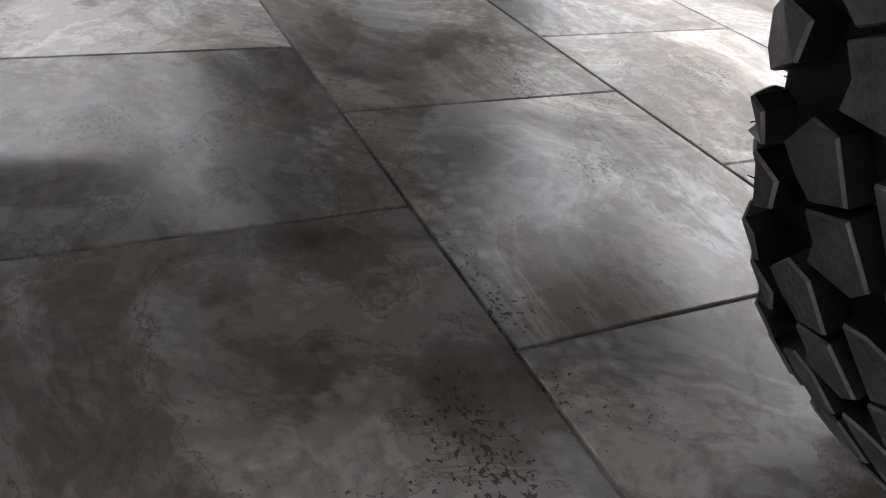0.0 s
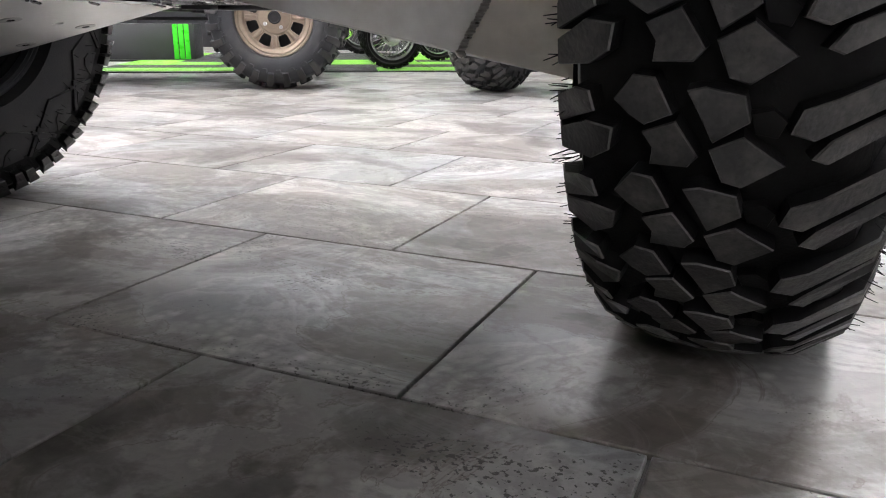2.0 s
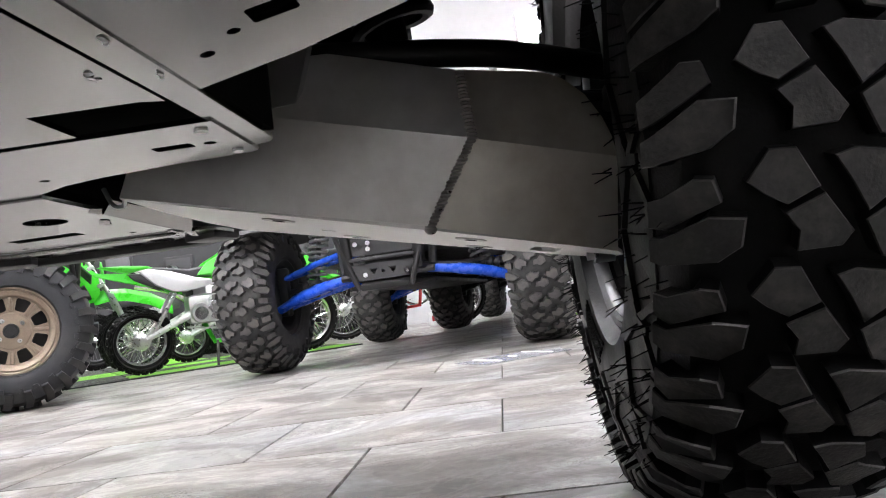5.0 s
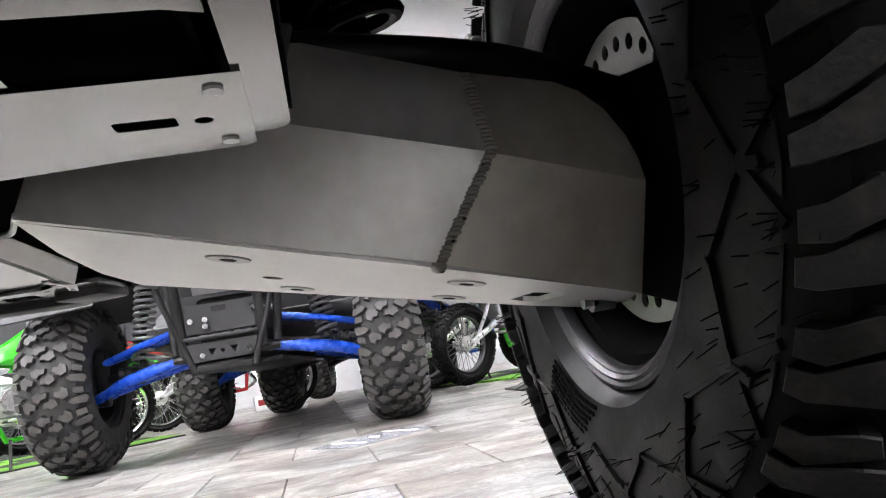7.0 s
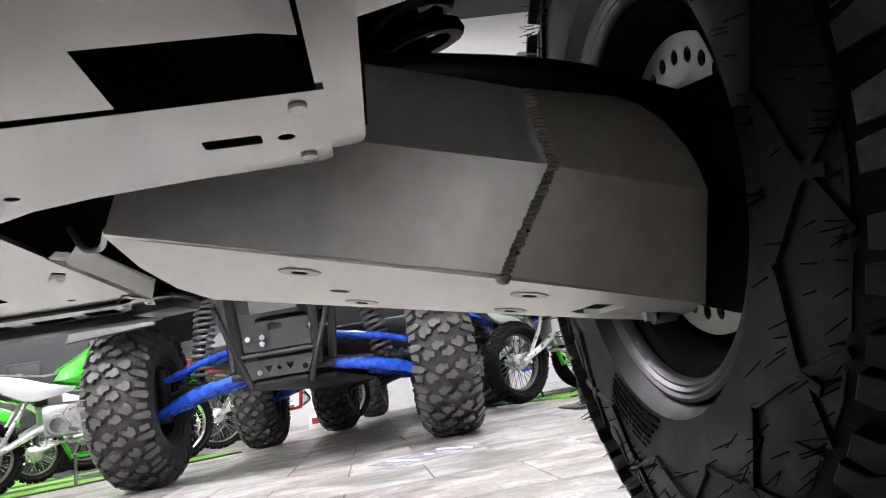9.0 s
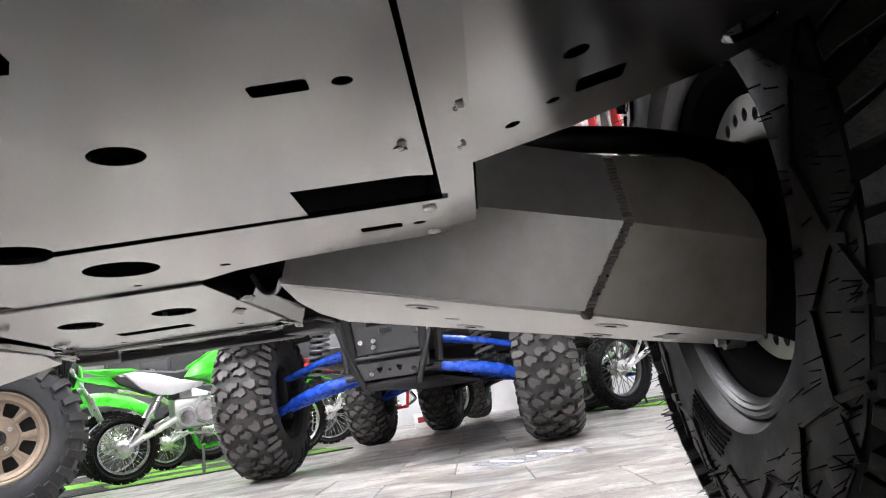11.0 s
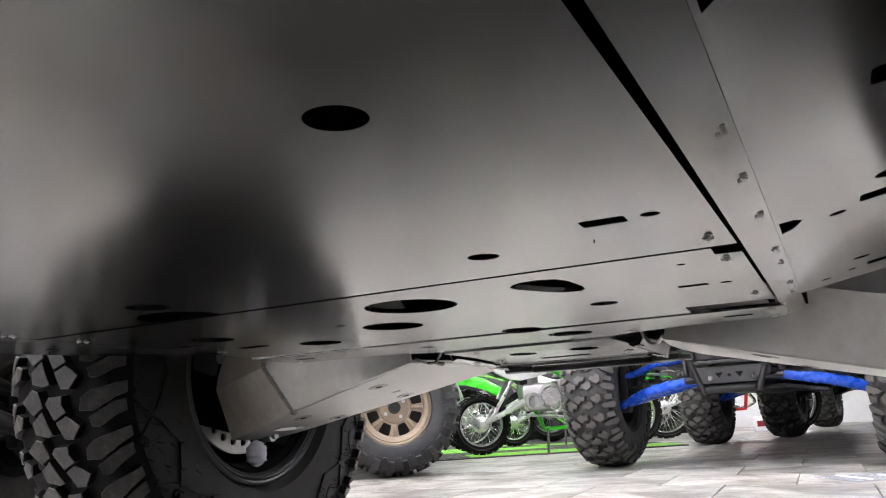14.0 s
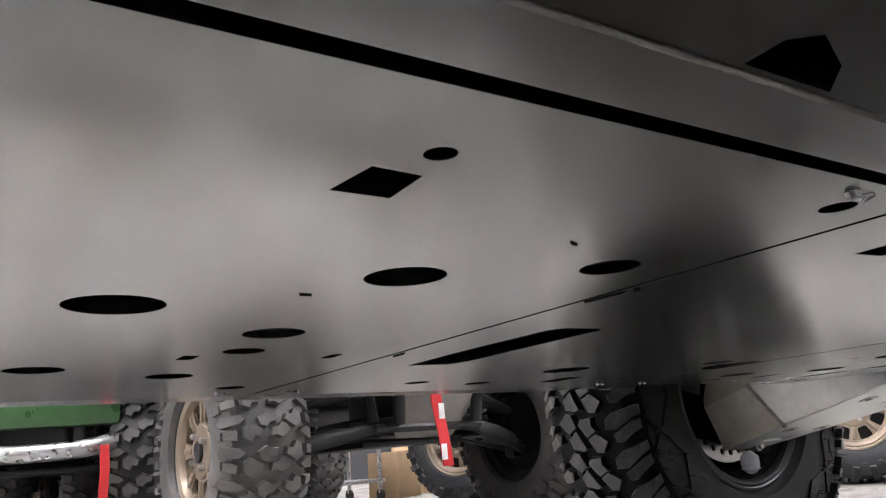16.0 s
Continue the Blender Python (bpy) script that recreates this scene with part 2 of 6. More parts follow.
M["weld"] = mat("weld_metal", (0.46, 0.435, 0.40), 0.36, 0.9, var=0.1, scale=90, bump=0)
M["steel"] = mat("bright_steel", (0.58, 0.58, 0.58), 0.33, 1.0, var=0.15, scale=40)
M["rim_grey"] = mat("machined_rim_metal", (0.085, 0.085, 0.089), 0.42, 1.0, var=0.15, scale=30)
M["rim_pale"] = mat("brushed_steel", (0.46, 0.45, 0.43), 0.38, 1.0, var=0.15, scale=60)
M["engine"] = mat("cast_engine_metal", (0.52, 0.52, 0.52), 0.40, 0.9, var=0.15, scale=40)
M["chrome"] = mat("chrome", (0.78, 0.78, 0.79), 0.16, 1.0, var=0.08, scale=30, bump=0)
M["black"] = mat("black_paint", (0.009, 0.009, 0.0095), 0.45, var=0.3, scale=15)
M["plastic"] = mat("black_plastic", (0.028, 0.028, 0.030), 0.55, var=0.2, scale=30, bump=0.3, bscale=600)
M["charcoal"] = mat("charcoal_panel", (0.10, 0.10, 0.105), 0.5, var=0.12, scale=10)
M["blue"] = mat("blue_powdercoat", (0.022, 0.11, 0.70), 0.28, var=0.12, scale=30, coat=0.4, bump=0.05)
M["bronze"] = mat("bronze_cast", (0.29, 0.23, 0.175), 0.42, 0.45, var=0.15, scale=40, bump=0.2)
M["green"] = mat("green_plastic", (0.045, 0.52, 0.02), 0.33, var=0.08, scale=20, coat=0.3, bump=0.03)
M["dark_green"] = mat("dark_green_paint", (0.04, 0.10, 0.035), 0.35, var=0.15, scale=12, coat=0.3)
M["mat_green"] = mat("mat_green_plastic", (0.17, 0.46, 0.035), 0.5, var=0.12, scale=12)
M["goods_red"] = mat("printed_red_card", (0.30, 0.02, 0.025), 0.55, var=0.2)
M["white"] = mat("white_plastic", (0.68, 0.68, 0.69), 0.35, var=0.05, scale=15, bump=0.03)
M["red"] = mat("red_cloth", (0.55, 0.02, 0.025), 0.7, var=0.15, scale=40)
M["yellow"] = mat("yellow_plastic", (0.7, 0.5, 0.02), 0.4, var=0.1)
M["box_blue"] = mat("blue_plastic", (0.02, 0.12, 0.42), 0.45, var=0.1)
M["card"] = mat("cardboard", (0.42, 0.29, 0.17), 0.8, var=0.15, scale=20)
M["wall"] = mat("wall_paint", (0.56, 0.56, 0.57), 0.75, var=0.05, scale=2.0, bump=0.1, bscale=120)
M["wall_mid"] = mat("grey_wall_paint", (0.42, 0.42, 0.43), 0.75, var=0.06, scale=2.0, bump=0.1, bscale=120)
# near black with little gloss, stands for the dark inside hollows
M["void"] = mat("underbody_shade_black", (0.004, 0.004, 0.004), 0.9, var=0.3, scale=15, spec=0.08)
M["wall_dark"] = mat("dark_slatwall", (0.026, 0.026, 0.029), 0.6, var=0.15, scale=3.0)
M["ceiling"] = mat("ceiling_paint", (0.74, 0.74, 0.73), 0.85, var=0.05, scale=2.0, bump=0.2, bscale=60)
M["print"] = mat("clear_plastic_sign", (0.40, 0.41, 0.45), 0.16, var=0.08, scale=6)
M["print"].node_tree.nodes["Principled BSDF"].inputs["Alpha"].default_value = 0.45
M["frame"] = mat("window_frame_paint", (0.05, 0.05, 0.055), 0.4, 0.3, var=0.1)
M["lamp"] = glow("lamp_diffuser", (1.0, 0.975, 1.015), PANEL_POWER)
GLASS = bpy.data.materials.new("window_glass")
GLASS.use_nodes = True
gb = GLASS.node_tree.nodes["Principled BSDF"]
gb.inputs["Transmission Weight"].default_value, gb.inputs["Roughness"].default_value, gb.inputs["IOR"].default_value = 1.0, 0.02, 1.1


# ---- building helpers ----
def mesh_of(name, bm, material, smooth=None):
    bmesh.ops.recalc_face_normals(bm, faces=bm.faces)
    me = bpy.data.meshes.new(name)
    bm.to_mesh(me)
    bm.free()
    if material:
        me.materials.append(material)
    if smooth is not None:
        me.polygons.foreach_set("use_smooth", [True] * len(me.polygons))
        me.set_sharp_from_angle(angle=radians(smooth))
    return me


def part(name, bm, material, parent, label="", smooth=35):
    ob = new(name, mesh_of(name, bm, material, smooth))
    ob.parent = parent
    if label:
        ob["label"] = label
    return ob


def thing(name, m, label, category, group=""):
    ob = new(name)
    ob.empty_display_size = 0.1
    ob.matrix_basis = m
    return tagged(ob, label, category, group, "thing")


def box(bm, size, m=None, bevel=0.0):
    g = bmesh.ops.create_cube(bm, size=1.0)
    vs = g["verts"]
    bmesh.ops.scale(bm, vec=size, verts=vs)
    if bevel:
        es = list({e for v in vs for e in v.link_edges})
        r = bmesh.ops.bevel(bm, geom=es, offset=bevel, segments=2, affect="EDGES", profile=0.5)
        vs = list({v for f in r["faces"] for v in f.verts} | {v for v in vs if v.is_valid})
    if m is not None:
        bmesh.ops.transform(bm, matrix=m, verts=vs)
    return vs


def rod(bm, a, b, r, seg=12, r2=None):
    a, b = Vector(a), Vector(b)
    d = b - a
    g = bmesh.ops.create_cone(bm, cap_ends=True, segments=seg, radius1=r, radius2=r if r2 is None else r2, depth=d.length)
    bmesh.ops.transform(bm, matrix=Matrix.Translation((a + b) / 2) @ d.to_track_quat("Z", "Y").to_matrix().to_4x4(), verts=g["verts"])


def ball(bm, c, r, sub=2, sc=(1, 1, 1)):
    g = bmesh.ops.create_icosphere(bm, subdivisions=sub, radius=r)
    bmesh.ops.scale(bm, vec=sc, verts=g["verts"])
    bmesh.ops.translate(bm, vec=c, verts=g["verts"])


def tube(bm, pts, r, seg=10, flat=1.0):
    """A bent tube through the points; flat squeezes its section sideways."""
    pts = [Vector(p) for p in pts]
    rs = r if isinstance(r, (list, tuple)) else [r] * len(pts)
    rings, ref = [], None
    for i, p in enumerate(pts):
        d = (pts[min(i + 1, len(pts) - 1)] - pts[max(i - 1, 0)]).normalized()
        if ref is None:
            ref = d.orthogonal().normalized() if abs(d.z) > 0.9 else d.cross(Vector((0, 0, 1))).normalized()
        ref = (ref - d * ref.dot(d)).normalized()
        o = d.cross(ref)
        rings.append([bm.verts.new(p + (ref * math.cos(2 * math.pi * k / seg) * flat + o * math.sin(2 * math.pi * k / seg)) * rs[i]) for k in range(seg)])
    for a, b in zip(rings, rings[1:]):
        for k in range(seg):
            bm.faces.new((a[k], a[(k + 1) % seg], b[(k + 1) % seg], b[k]))
    bm.faces.new(rings[0][::-1]); bm.faces.new(rings[-1])


def curve(pts, n=6):
    """Points of a smooth curve through the given ones."""
    p = [Vector(x) for x in pts]
    p = [2 * p[0] - p[1]] + p + [2 * p[-1] - p[-2]]
    out = []
    for i in range(1, len(p) - 2):
        for k in range(n):
            t = k / n
            out.append(0.5 * (2 * p[i] + (p[i + 1] - p[i - 1]) * t + (2 * p[i - 1] - 5 * p[i] + 4 * p[i + 1] - p[i + 2]) * t * t + (3 * p[i] - p[i - 1] - 3 * p[i + 1] + p[i + 2]) * t ** 3))
    out.append(p[-2])
    return out


def lathe(bm, profile, seg=48, closed=False):
    """Turns (y, r) points round the y axis."""
    rings = []
    for k in range(seg):
        a = 2 * math.pi * k / seg
        rings.append([bm.verts.new((r * math.cos(a), y, r * math.sin(a))) for y, r in profile])
    m = len(profile)
    for k in range(seg):
        a, b = rings[k], rings[(k + 1) % seg]
        for i in range(m if closed else m - 1):
            j = (i + 1) % m
            bm.faces.new((a[i], a[j], b[j], b[i]))


def slab(bm, outline, z0, z1, holes=()):
    """A plate with holes through it, from loops of (x, y); z0, z1 may be functions of (x, y)."""
    from mathutils import geometry
    f0 = z0 if callable(z0) else (lambda x, y: z0)
    f1 = z1 if callable(z1) else (lambda x, y: z1)
    pts, edges, loops = [], [], []
    for lp in (outline, *holes):
        s = len(pts)
        pts += [Vector((x, y)) for x, y in lp]
        edges += [(s + i, s + (i + 1) % len(lp)) for i in range(len(lp))]
        loops.append(range(s, s + len(lp)))
    vs, _, faces, _, _, _ = geometry.delaunay_2d_cdt(pts, edges, [], 0, 1e-6)
    def inside(p, lp):
        hit = False
        for (xa, ya), (xb, yb) in zip(lp, list(lp[1:]) + [lp[0]]):
            if (ya > p[1]) != (yb > p[1]) and p[0] < (xb - xa) * (p[1] - ya) / (yb - ya) + xa:
                hit = not hit
        return hit

    kept = []
    for f in faces:
        c = (sum(vs[i].x for i in f) / 3, sum(vs[i].y for i in f) / 3)
        if inside(c, outline) and not any(inside(c, h) for h in holes):
            kept.append(f)
    faces = kept
    lo = [bm.verts.new((v.x, v.y, f0(v.x, v.y))) for v in vs]
    hi = [bm.verts.new((v.x, v.y, f1(v.x, v.y))) for v in vs]
    count = {}
    for f in faces:
        bm.faces.new([lo[i] for i in f][::-1]); bm.faces.new([hi[i] for i in f])
        for i, j in zip(f, list(f[1:]) + [f[0]]):
            k = (min(i, j), max(i, j))
            count[k] = count.get(k, 0) + 1
    for (i, j), c in count.items():
        if c == 1:
            bm.faces.new((lo[i], lo[j], hi[j], hi[i]))
    loose = [v for v in lo + hi if not v.link_faces]
    bmesh.ops.delete(bm, geom=loose, context="VERTS")


def circle(x, y, r, n=28, ry=None):
    return [(x + r * math.cos(2 * math.pi * k / n), y + (r if ry is None else ry) * math.sin(2 * math.pi * k / n)) for k in range(n)]


def rect(x0, x1, y0, y1, r=0.002):
    out = []
    for cx, cy, a0 in ((x1 - r, y1 - r, 0), (x0 + r, y1 - r, 90), (x0 + r, y0 + r, 180), (x1 - r, y0 + r, 270)):
        out += [(cx + r * math.cos(radians(a0 + a)), cy + r * math.sin(radians(a0 + a))) for a in (0, 45, 90)]
    return out


def sheet(bm, grid, thick):
    """A folded sheet of metal from a grid of points, with thickness."""
    vs = [[bm.verts.new(p) for p in row] for row in grid]
    fs = []
    for a, b in zip(vs, vs[1:]):
        for i in range(len(a) - 1):
            fs.append(bm.faces.new((a[i], a[i + 1], b[i + 1], b[i])))
    bmesh.ops.recalc_face_normals(bm, faces=fs)
    bmesh.ops.solidify(bm, geom=fs, thickness=thick)


def bolt(bm, p, n, r=0.008, h=0.006):
    p, n = Vector(p), Vector(n).normalized()
    rod(bm, p - n * 0.002, p + n * 0.0015, r * 1.5, 16)
    rod(bm, p, p + n * h, r, 6)


# ---- room ----
X0, X1, Y0, Y1, HT = ROOM


def setting(name, bm, material, label, smooth=None):
    return tagged(new(name, mesh_of(name, bm, material, smooth)), label, name.split("_")[0], "", "structure")


bm = bmesh.new(); box(bm, (X1 - X0 + 0.4, Y1 - Y0 + 0.4, 0.2), pose((X0 + X1) / 2, (Y0 + Y1) / 2, -0.107))
floor = setting("floor", bm, M["grout"], "grey stone-look tiled showroom floor with dark grout")
bm = bmesh.new(); box(bm, (X1 - X0 + 0.4, Y1 - Y0 + 0.4, 0.2), pose((X0 + X1) / 2, (Y0 + Y1) / 2, HT + 0.1))
setting("ceiling", bm, M["ceiling"], "plain white painted showroom ceiling")
for name, size, at, k in (("wall_east", (0.2, Y1 - Y0 + 0.4, HT), (X1 + 0.1, (Y0 + Y1) / 2), "wall"), ("wall_north", (X1 - X0, 0.2, HT), ((X0 + X1) / 2, Y1 + 0.1), "wall_dark"),
                          ("wall_west", (0.2, Y1 - Y0 + 0.4, HT), (X0 - 0.1, (Y0 + Y1) / 2), "wall_mid")):
    bm = bmesh.new(); box(bm, size, pose(*at, HT / 2))
    setting(name, bm, M[k], {"wall": "plain light grey painted showroom wall", "wall_mid": "plain grey painted showroom wall", "wall_dark": "dark grey painted showroom wall"}[k])
bm = bmesh.new(); box(bm, (X1 - X0, 0.2, HT), pose((X0 + X1) / 2, Y0 - 0.1, HT / 2))
setting("wall_south", bm, M["wall_mid"], "plain grey painted showroom wall")
# assumed ceiling lamps; places are filled or skipped to balance the light
first = None
for i in range(-3, 4):
    for j in range(4):
        if (i < -2 and j < 2) or (i in (-1, 0) and j == 0):
            continue
        x, y = -1.2 + 2.5 * i, Y0 + 2.5 + 3.3 * j
        if first is None:
            first = thing("ceiling_light", pose(x, y, HT), "white rectangular panel light on the ceiling, switched on", "lamp", "ceiling lights")
            bm = bmesh.new()
            for dx, dy, sx, sy in ((0.62, 0, 0.03, 0.66), (-0.62, 0, 0.03, 0.66), (0, 0.315, 1.21, 0.03), (0, -0.315, 1.21, 0.03)):
                box(bm, (sx, sy, 0.07), pose(dx, dy, -0.036), 0.003)
            part("housing", bm, M["white"], first)
            bm = bmesh.new(); box(bm, (1.21, 0.6, 0.02), pose(0, 0, -0.045)); part("diffuser", bm, M["lamp"], first, "glowing white diffuser", None)
        else:
            copy_thing(first, pose(x, y, HT))


# ---- tyres and wheels ----
def section(u, hw, R, fall):
    """Across the tyre: u in -1..1 is the tread, past that the shoulder and side wall. Gives (y, radius)."""
    a = abs(u)
    s = 1 if u >= 0 else -1
    if a <= 1:
        return s * a * hw, R - 0.018 * a ** 2.1
    b = a - 1
    ang = min(b * 1.1, 1.45)
    y = hw + 0.022 * math.sin(ang) - 0.02 * max(0, b - 0.9) + 0.008 * math.sin(math.pi * min(1, b / 1.05))
    return s * y, R - 0.018 - 0.022 * (1 - math.cos(ang)) - b * fall


def on_tyre(u, a, h, hw, R, fall):
    y, r = section(u, hw, R, fall)
    y1, r1 = section(u + 0.01, hw, R, fall)
    y0, r0 = section(u - 0.01, hw, R, fall)
    t = Vector((y1 - y0, r1 - r0)).normalized()
    n = Vector((-t.y, t.x))
    if n.y < 0 and abs(u) < 1.6:
        n = -n
    y, r = y + n.x * h, r + n.y * h
    return Vector((r * math.cos(a), y, r * math.sin(a)))


MUD = {  # blocks of one pitch, (u, v) corners right across the tread
    "inner_a": [(-0.655, 0.25), (-0.53, 0.01), (-0.39, 0.02), (-0.275, 0.34), (-0.45, 0.46), (-0.56, 0.37)],
    "inner_b": [(-0.455, 0.545), (-0.245, 0.415), (-0.095, 0.74), (-0.16, 0.85), (-0.40, 0.86), (-0.385, 0.69)],
    "centre_a": [(-0.17, 0.12), (-0.06, 0.08), (0.17, 0.15), (0.21, 0.38), (0.0, 0.58), (-0.09, 0.32)],
    "centre_b": [(-0.01, 0.67), (0.19, 0.53), (0.26, 0.61), (0.44, 0.80), (0.20, 1.03), (0.08, 0.98)],
    "finger_a": [(0.46, 0.49), (0.52, 0.26), (0.70, 0.17), (1.08, -0.04), (1.30, -0.12), (1.30, 0.14), (1.08, 0.24), (0.60, 0.56)],
    "finger_b": [(0.60, 0.745), (0.70, 0.56), (1.08, 0.31), (1.28, 0.22), (1.28, 0.44), (1.08, 0.52), (0.69, 0.80)],
    "finger_c": [(-0.67, 0.55), (-0.70, 0.80), (-0.84, 0.94), (-1.10, 1.06), (-1.20, 1.08), (-1.20, 0.82), (-1.08, 0.76), (-0.88, 0.52)],
    "finger_d": [(-0.84, 0.20), (-0.80, 0.40), (-1.04, 0.66), (-1.18, 0.70), (-1.18, 0.42), (-1.06, 0.36), (-0.95, 0.18)],
    "tie": [(0.22, 0.34), (0.36, 0.30), (0.45, 0.42), (0.40, 0.58), (0.26, 0.54)],
}
SIDE = {  # raised shapes on the side wall: a zigzag ridge, crossed by ribs that run out to the shoulder
    "side": [(1.31, 0.34), (1.44, 0.50), (1.31, 0.66), (1.30, 0.50)],
    "side_b": [(1.31, -0.17), (1.47, -0.10), (1.52, 0.0), (1.47, 0.10), (1.31, 0.17)],
    "rib_a": [(1.77, -0.01), (1.73, 0.03), (1.50, 0.52), (1.54, 0.48)],
    "rib_b": [(1.50, 0.48), (1.54, 0.52), (1.77, 1.01), (1.73, 0.97)],
    "rib_c": [(1.60, 0.56), (1.57, 0.60), (1.28, 0.27), (1.31, 0.23)],
    "rib_d": [(1.57, 0.40), (1.60, 0.44), (1.31, 0.77), (1.28, 0.73)],
    "rib_e": [(1.52, 0.47), (1.52, 0.53), (1.40, 0.53), (1.40, 0.47)],
}
KNOB = {
    "centre_a": [(-0.42, 0.02), (-0.20, -0.16), (-0.06, -0.06), (0.10, -0.08), (0.06, 0.16), (-0.10, 0.20), (-0.20, 0.36), (-0.36, 0.26)],
    "mid": [(-0.78, 0.34), (-0.60, 0.18), (-0.44, 0.30), (-0.30, 0.42), (-0.34, 0.62), (-0.50, 0.60), (-0.58, 0.80), (-0.76, 0.66)],
    "edge_a": [(-0.84, -0.10), (-1.22, -0.20), (-1.34, 0.04), (-1.22, 0.24), (-0.84, 0.20), (-0.70, 0.06)],
    "edge_b": [(-0.90, 0.40), (-1.16, 0.34), (-1.16, 0.66), (-0.90, 0.70)],
    "side": [(-1.30, 0.34), (-1.55, 0.30), (-1.55, 0.62), (-1.30, 0.66)],
}
BAR = {
    "centre_a": [(-0.44, -0.04), (-0.10, -0.16), (0.04, 0.06), (-0.06, 0.30), (-0.40, 0.30)],
    "bar": [(-0.56, 0.20), (-1.02, 0.02), (-1.44, 0.02), (-1.46, 0.42), (-1.02, 0.46), (-0.60, 0.56)],
    "side": [(-1.46, 0.52), (-1.60, 0.54), (-1.60, 0.88), (-1.46, 0.90)],
}


def tyre_mesh(R, hw, rim, pattern, pitches, height, spew=0, seed=1, wide=1.0, seg=96, turned=0.5, wall=None, walls=14):
    """Carcass, tread blocks and, on a new tyre, the rubber hairs left by the mould. Axis along y."""
    rng = random.Random(seed)
    bm = bmesh.new()
    fall = (R - 0.04 - rim - 0.02) / 1.15
    prof = [section(-2.05 + 4.1 * k / 40, hw, R - height, fall) for k in range(41)]
    bead = [(hw * 0.92, rim + 0.012), (hw * 0.80, rim - 0.004), (0, rim - 0.012), (-hw * 0.80, rim - 0.004), (-hw * 0.92, rim + 0.012)]
    lathe(bm, prof + bead, seg, True)
    Rb = R - height
    jobs = [(pattern, pitches, k, s) for k in range(pitches) for s in ((1,) if wall else (1, -1))]
    if wall:
        jobs += [(wall, walls, k, s) for k in range(walls) for s in (1, -1)]
        for f in bm.faces:
            c = f.calc_center_median()
            if math.hypot(c.x, c.z) < R - 0.075:
                f.material_index = 3
    for pat, count, k, side in jobs:
        for name, poly in pat.items():
            low = name.startswith(("rib", "side"))
            h = height * ((0.13 if wall else 0.5) if name.startswith("side") else 0.30 if low else 0.45 if name == "tie" else 1.0) * rng.uniform(0.96, 1.03)
            off = (k + (turned if side < 0 else 0.0)) / count * 2 * math.pi
            pts = [(u * side, off - side * v / count * 2 * math.pi * wide) for u, v in poly]
            cu, ca = sum(p[0] for p in pts) / len(pts), sum(p[1] for p in pts) / len(pts)
            rings = []
            for grow, lift in ((1.13, -0.004), (1.06, h * 0.90), (1.005, h)) if wall and name[0] in "ci" else ((1.05, -0.004), (1.0, h * 0.90), (0.945, h)):
                rings.append([bm.verts.new(on_tyre(cu + (u - cu) * grow, ca + (a - ca) * grow, lift, hw, Rb, fall)) for u, a in pts])
            for level, (a, b) in enumerate(zip(rings, rings[1:])):
                for i in range(len(pts)):
                    j = (i + 1) % len(pts)
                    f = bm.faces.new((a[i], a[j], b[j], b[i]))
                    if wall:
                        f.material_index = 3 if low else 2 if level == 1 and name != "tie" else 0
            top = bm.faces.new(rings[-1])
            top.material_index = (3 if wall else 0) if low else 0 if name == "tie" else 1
    for _ in range(spew):
        s = rng.choice((-1, 1))
        u, a = s * rng.choice((1.12, 1.3, 1.3, 1.45, 1.6, 1.75)), rng.uniform(0, 2 * math.pi)
        p = on_tyre(u, a, height * 0.5, hw, Rb, fall)
        q = p + Vector((rng.uniform(-0.005, 0.005), s * rng.uniform(0.006, 0.019), rng.uniform(-0.007, 0.003)))
        q += Vector((p.x, 0, p.z)).normalized() * rng.uniform(0, 0.006)
        rod(bm, p, q, 0.0007, 4, 0.0004)
    return bm


def rim_mesh(r, hw, lip=0.012):
    """Barrel with rolled lips."""
    bm = bmesh.new()
    p = [(hw * 0.98, r + lip), (hw * 0.99, r + lip * 0.4), (hw * 0.93, r - 0.004), (hw * 0.86, r - 0.007), (hw * 0.80, r - 0.018), (hw * 0.4, r - 0.03), (-hw * 0.4, r - 0.03), (-hw * 0.80, r - 0.018), (-hw * 0.86, r - 0.007), (-hw * 0.93, r - 0.004),
         (-hw * 0.99, r + lip * 0.4), (-hw * 0.98, r + lip), (-hw * 0.94, r + lip), (-hw * 0.9, r + 0.002), (-hw * 0.4, r - 0.024), (hw * 0.4, r - 0.024), (hw * 0.9, r + 0.002), (hw * 0.94, r + lip)]
    lathe(bm, p, 64, True)
    return bm


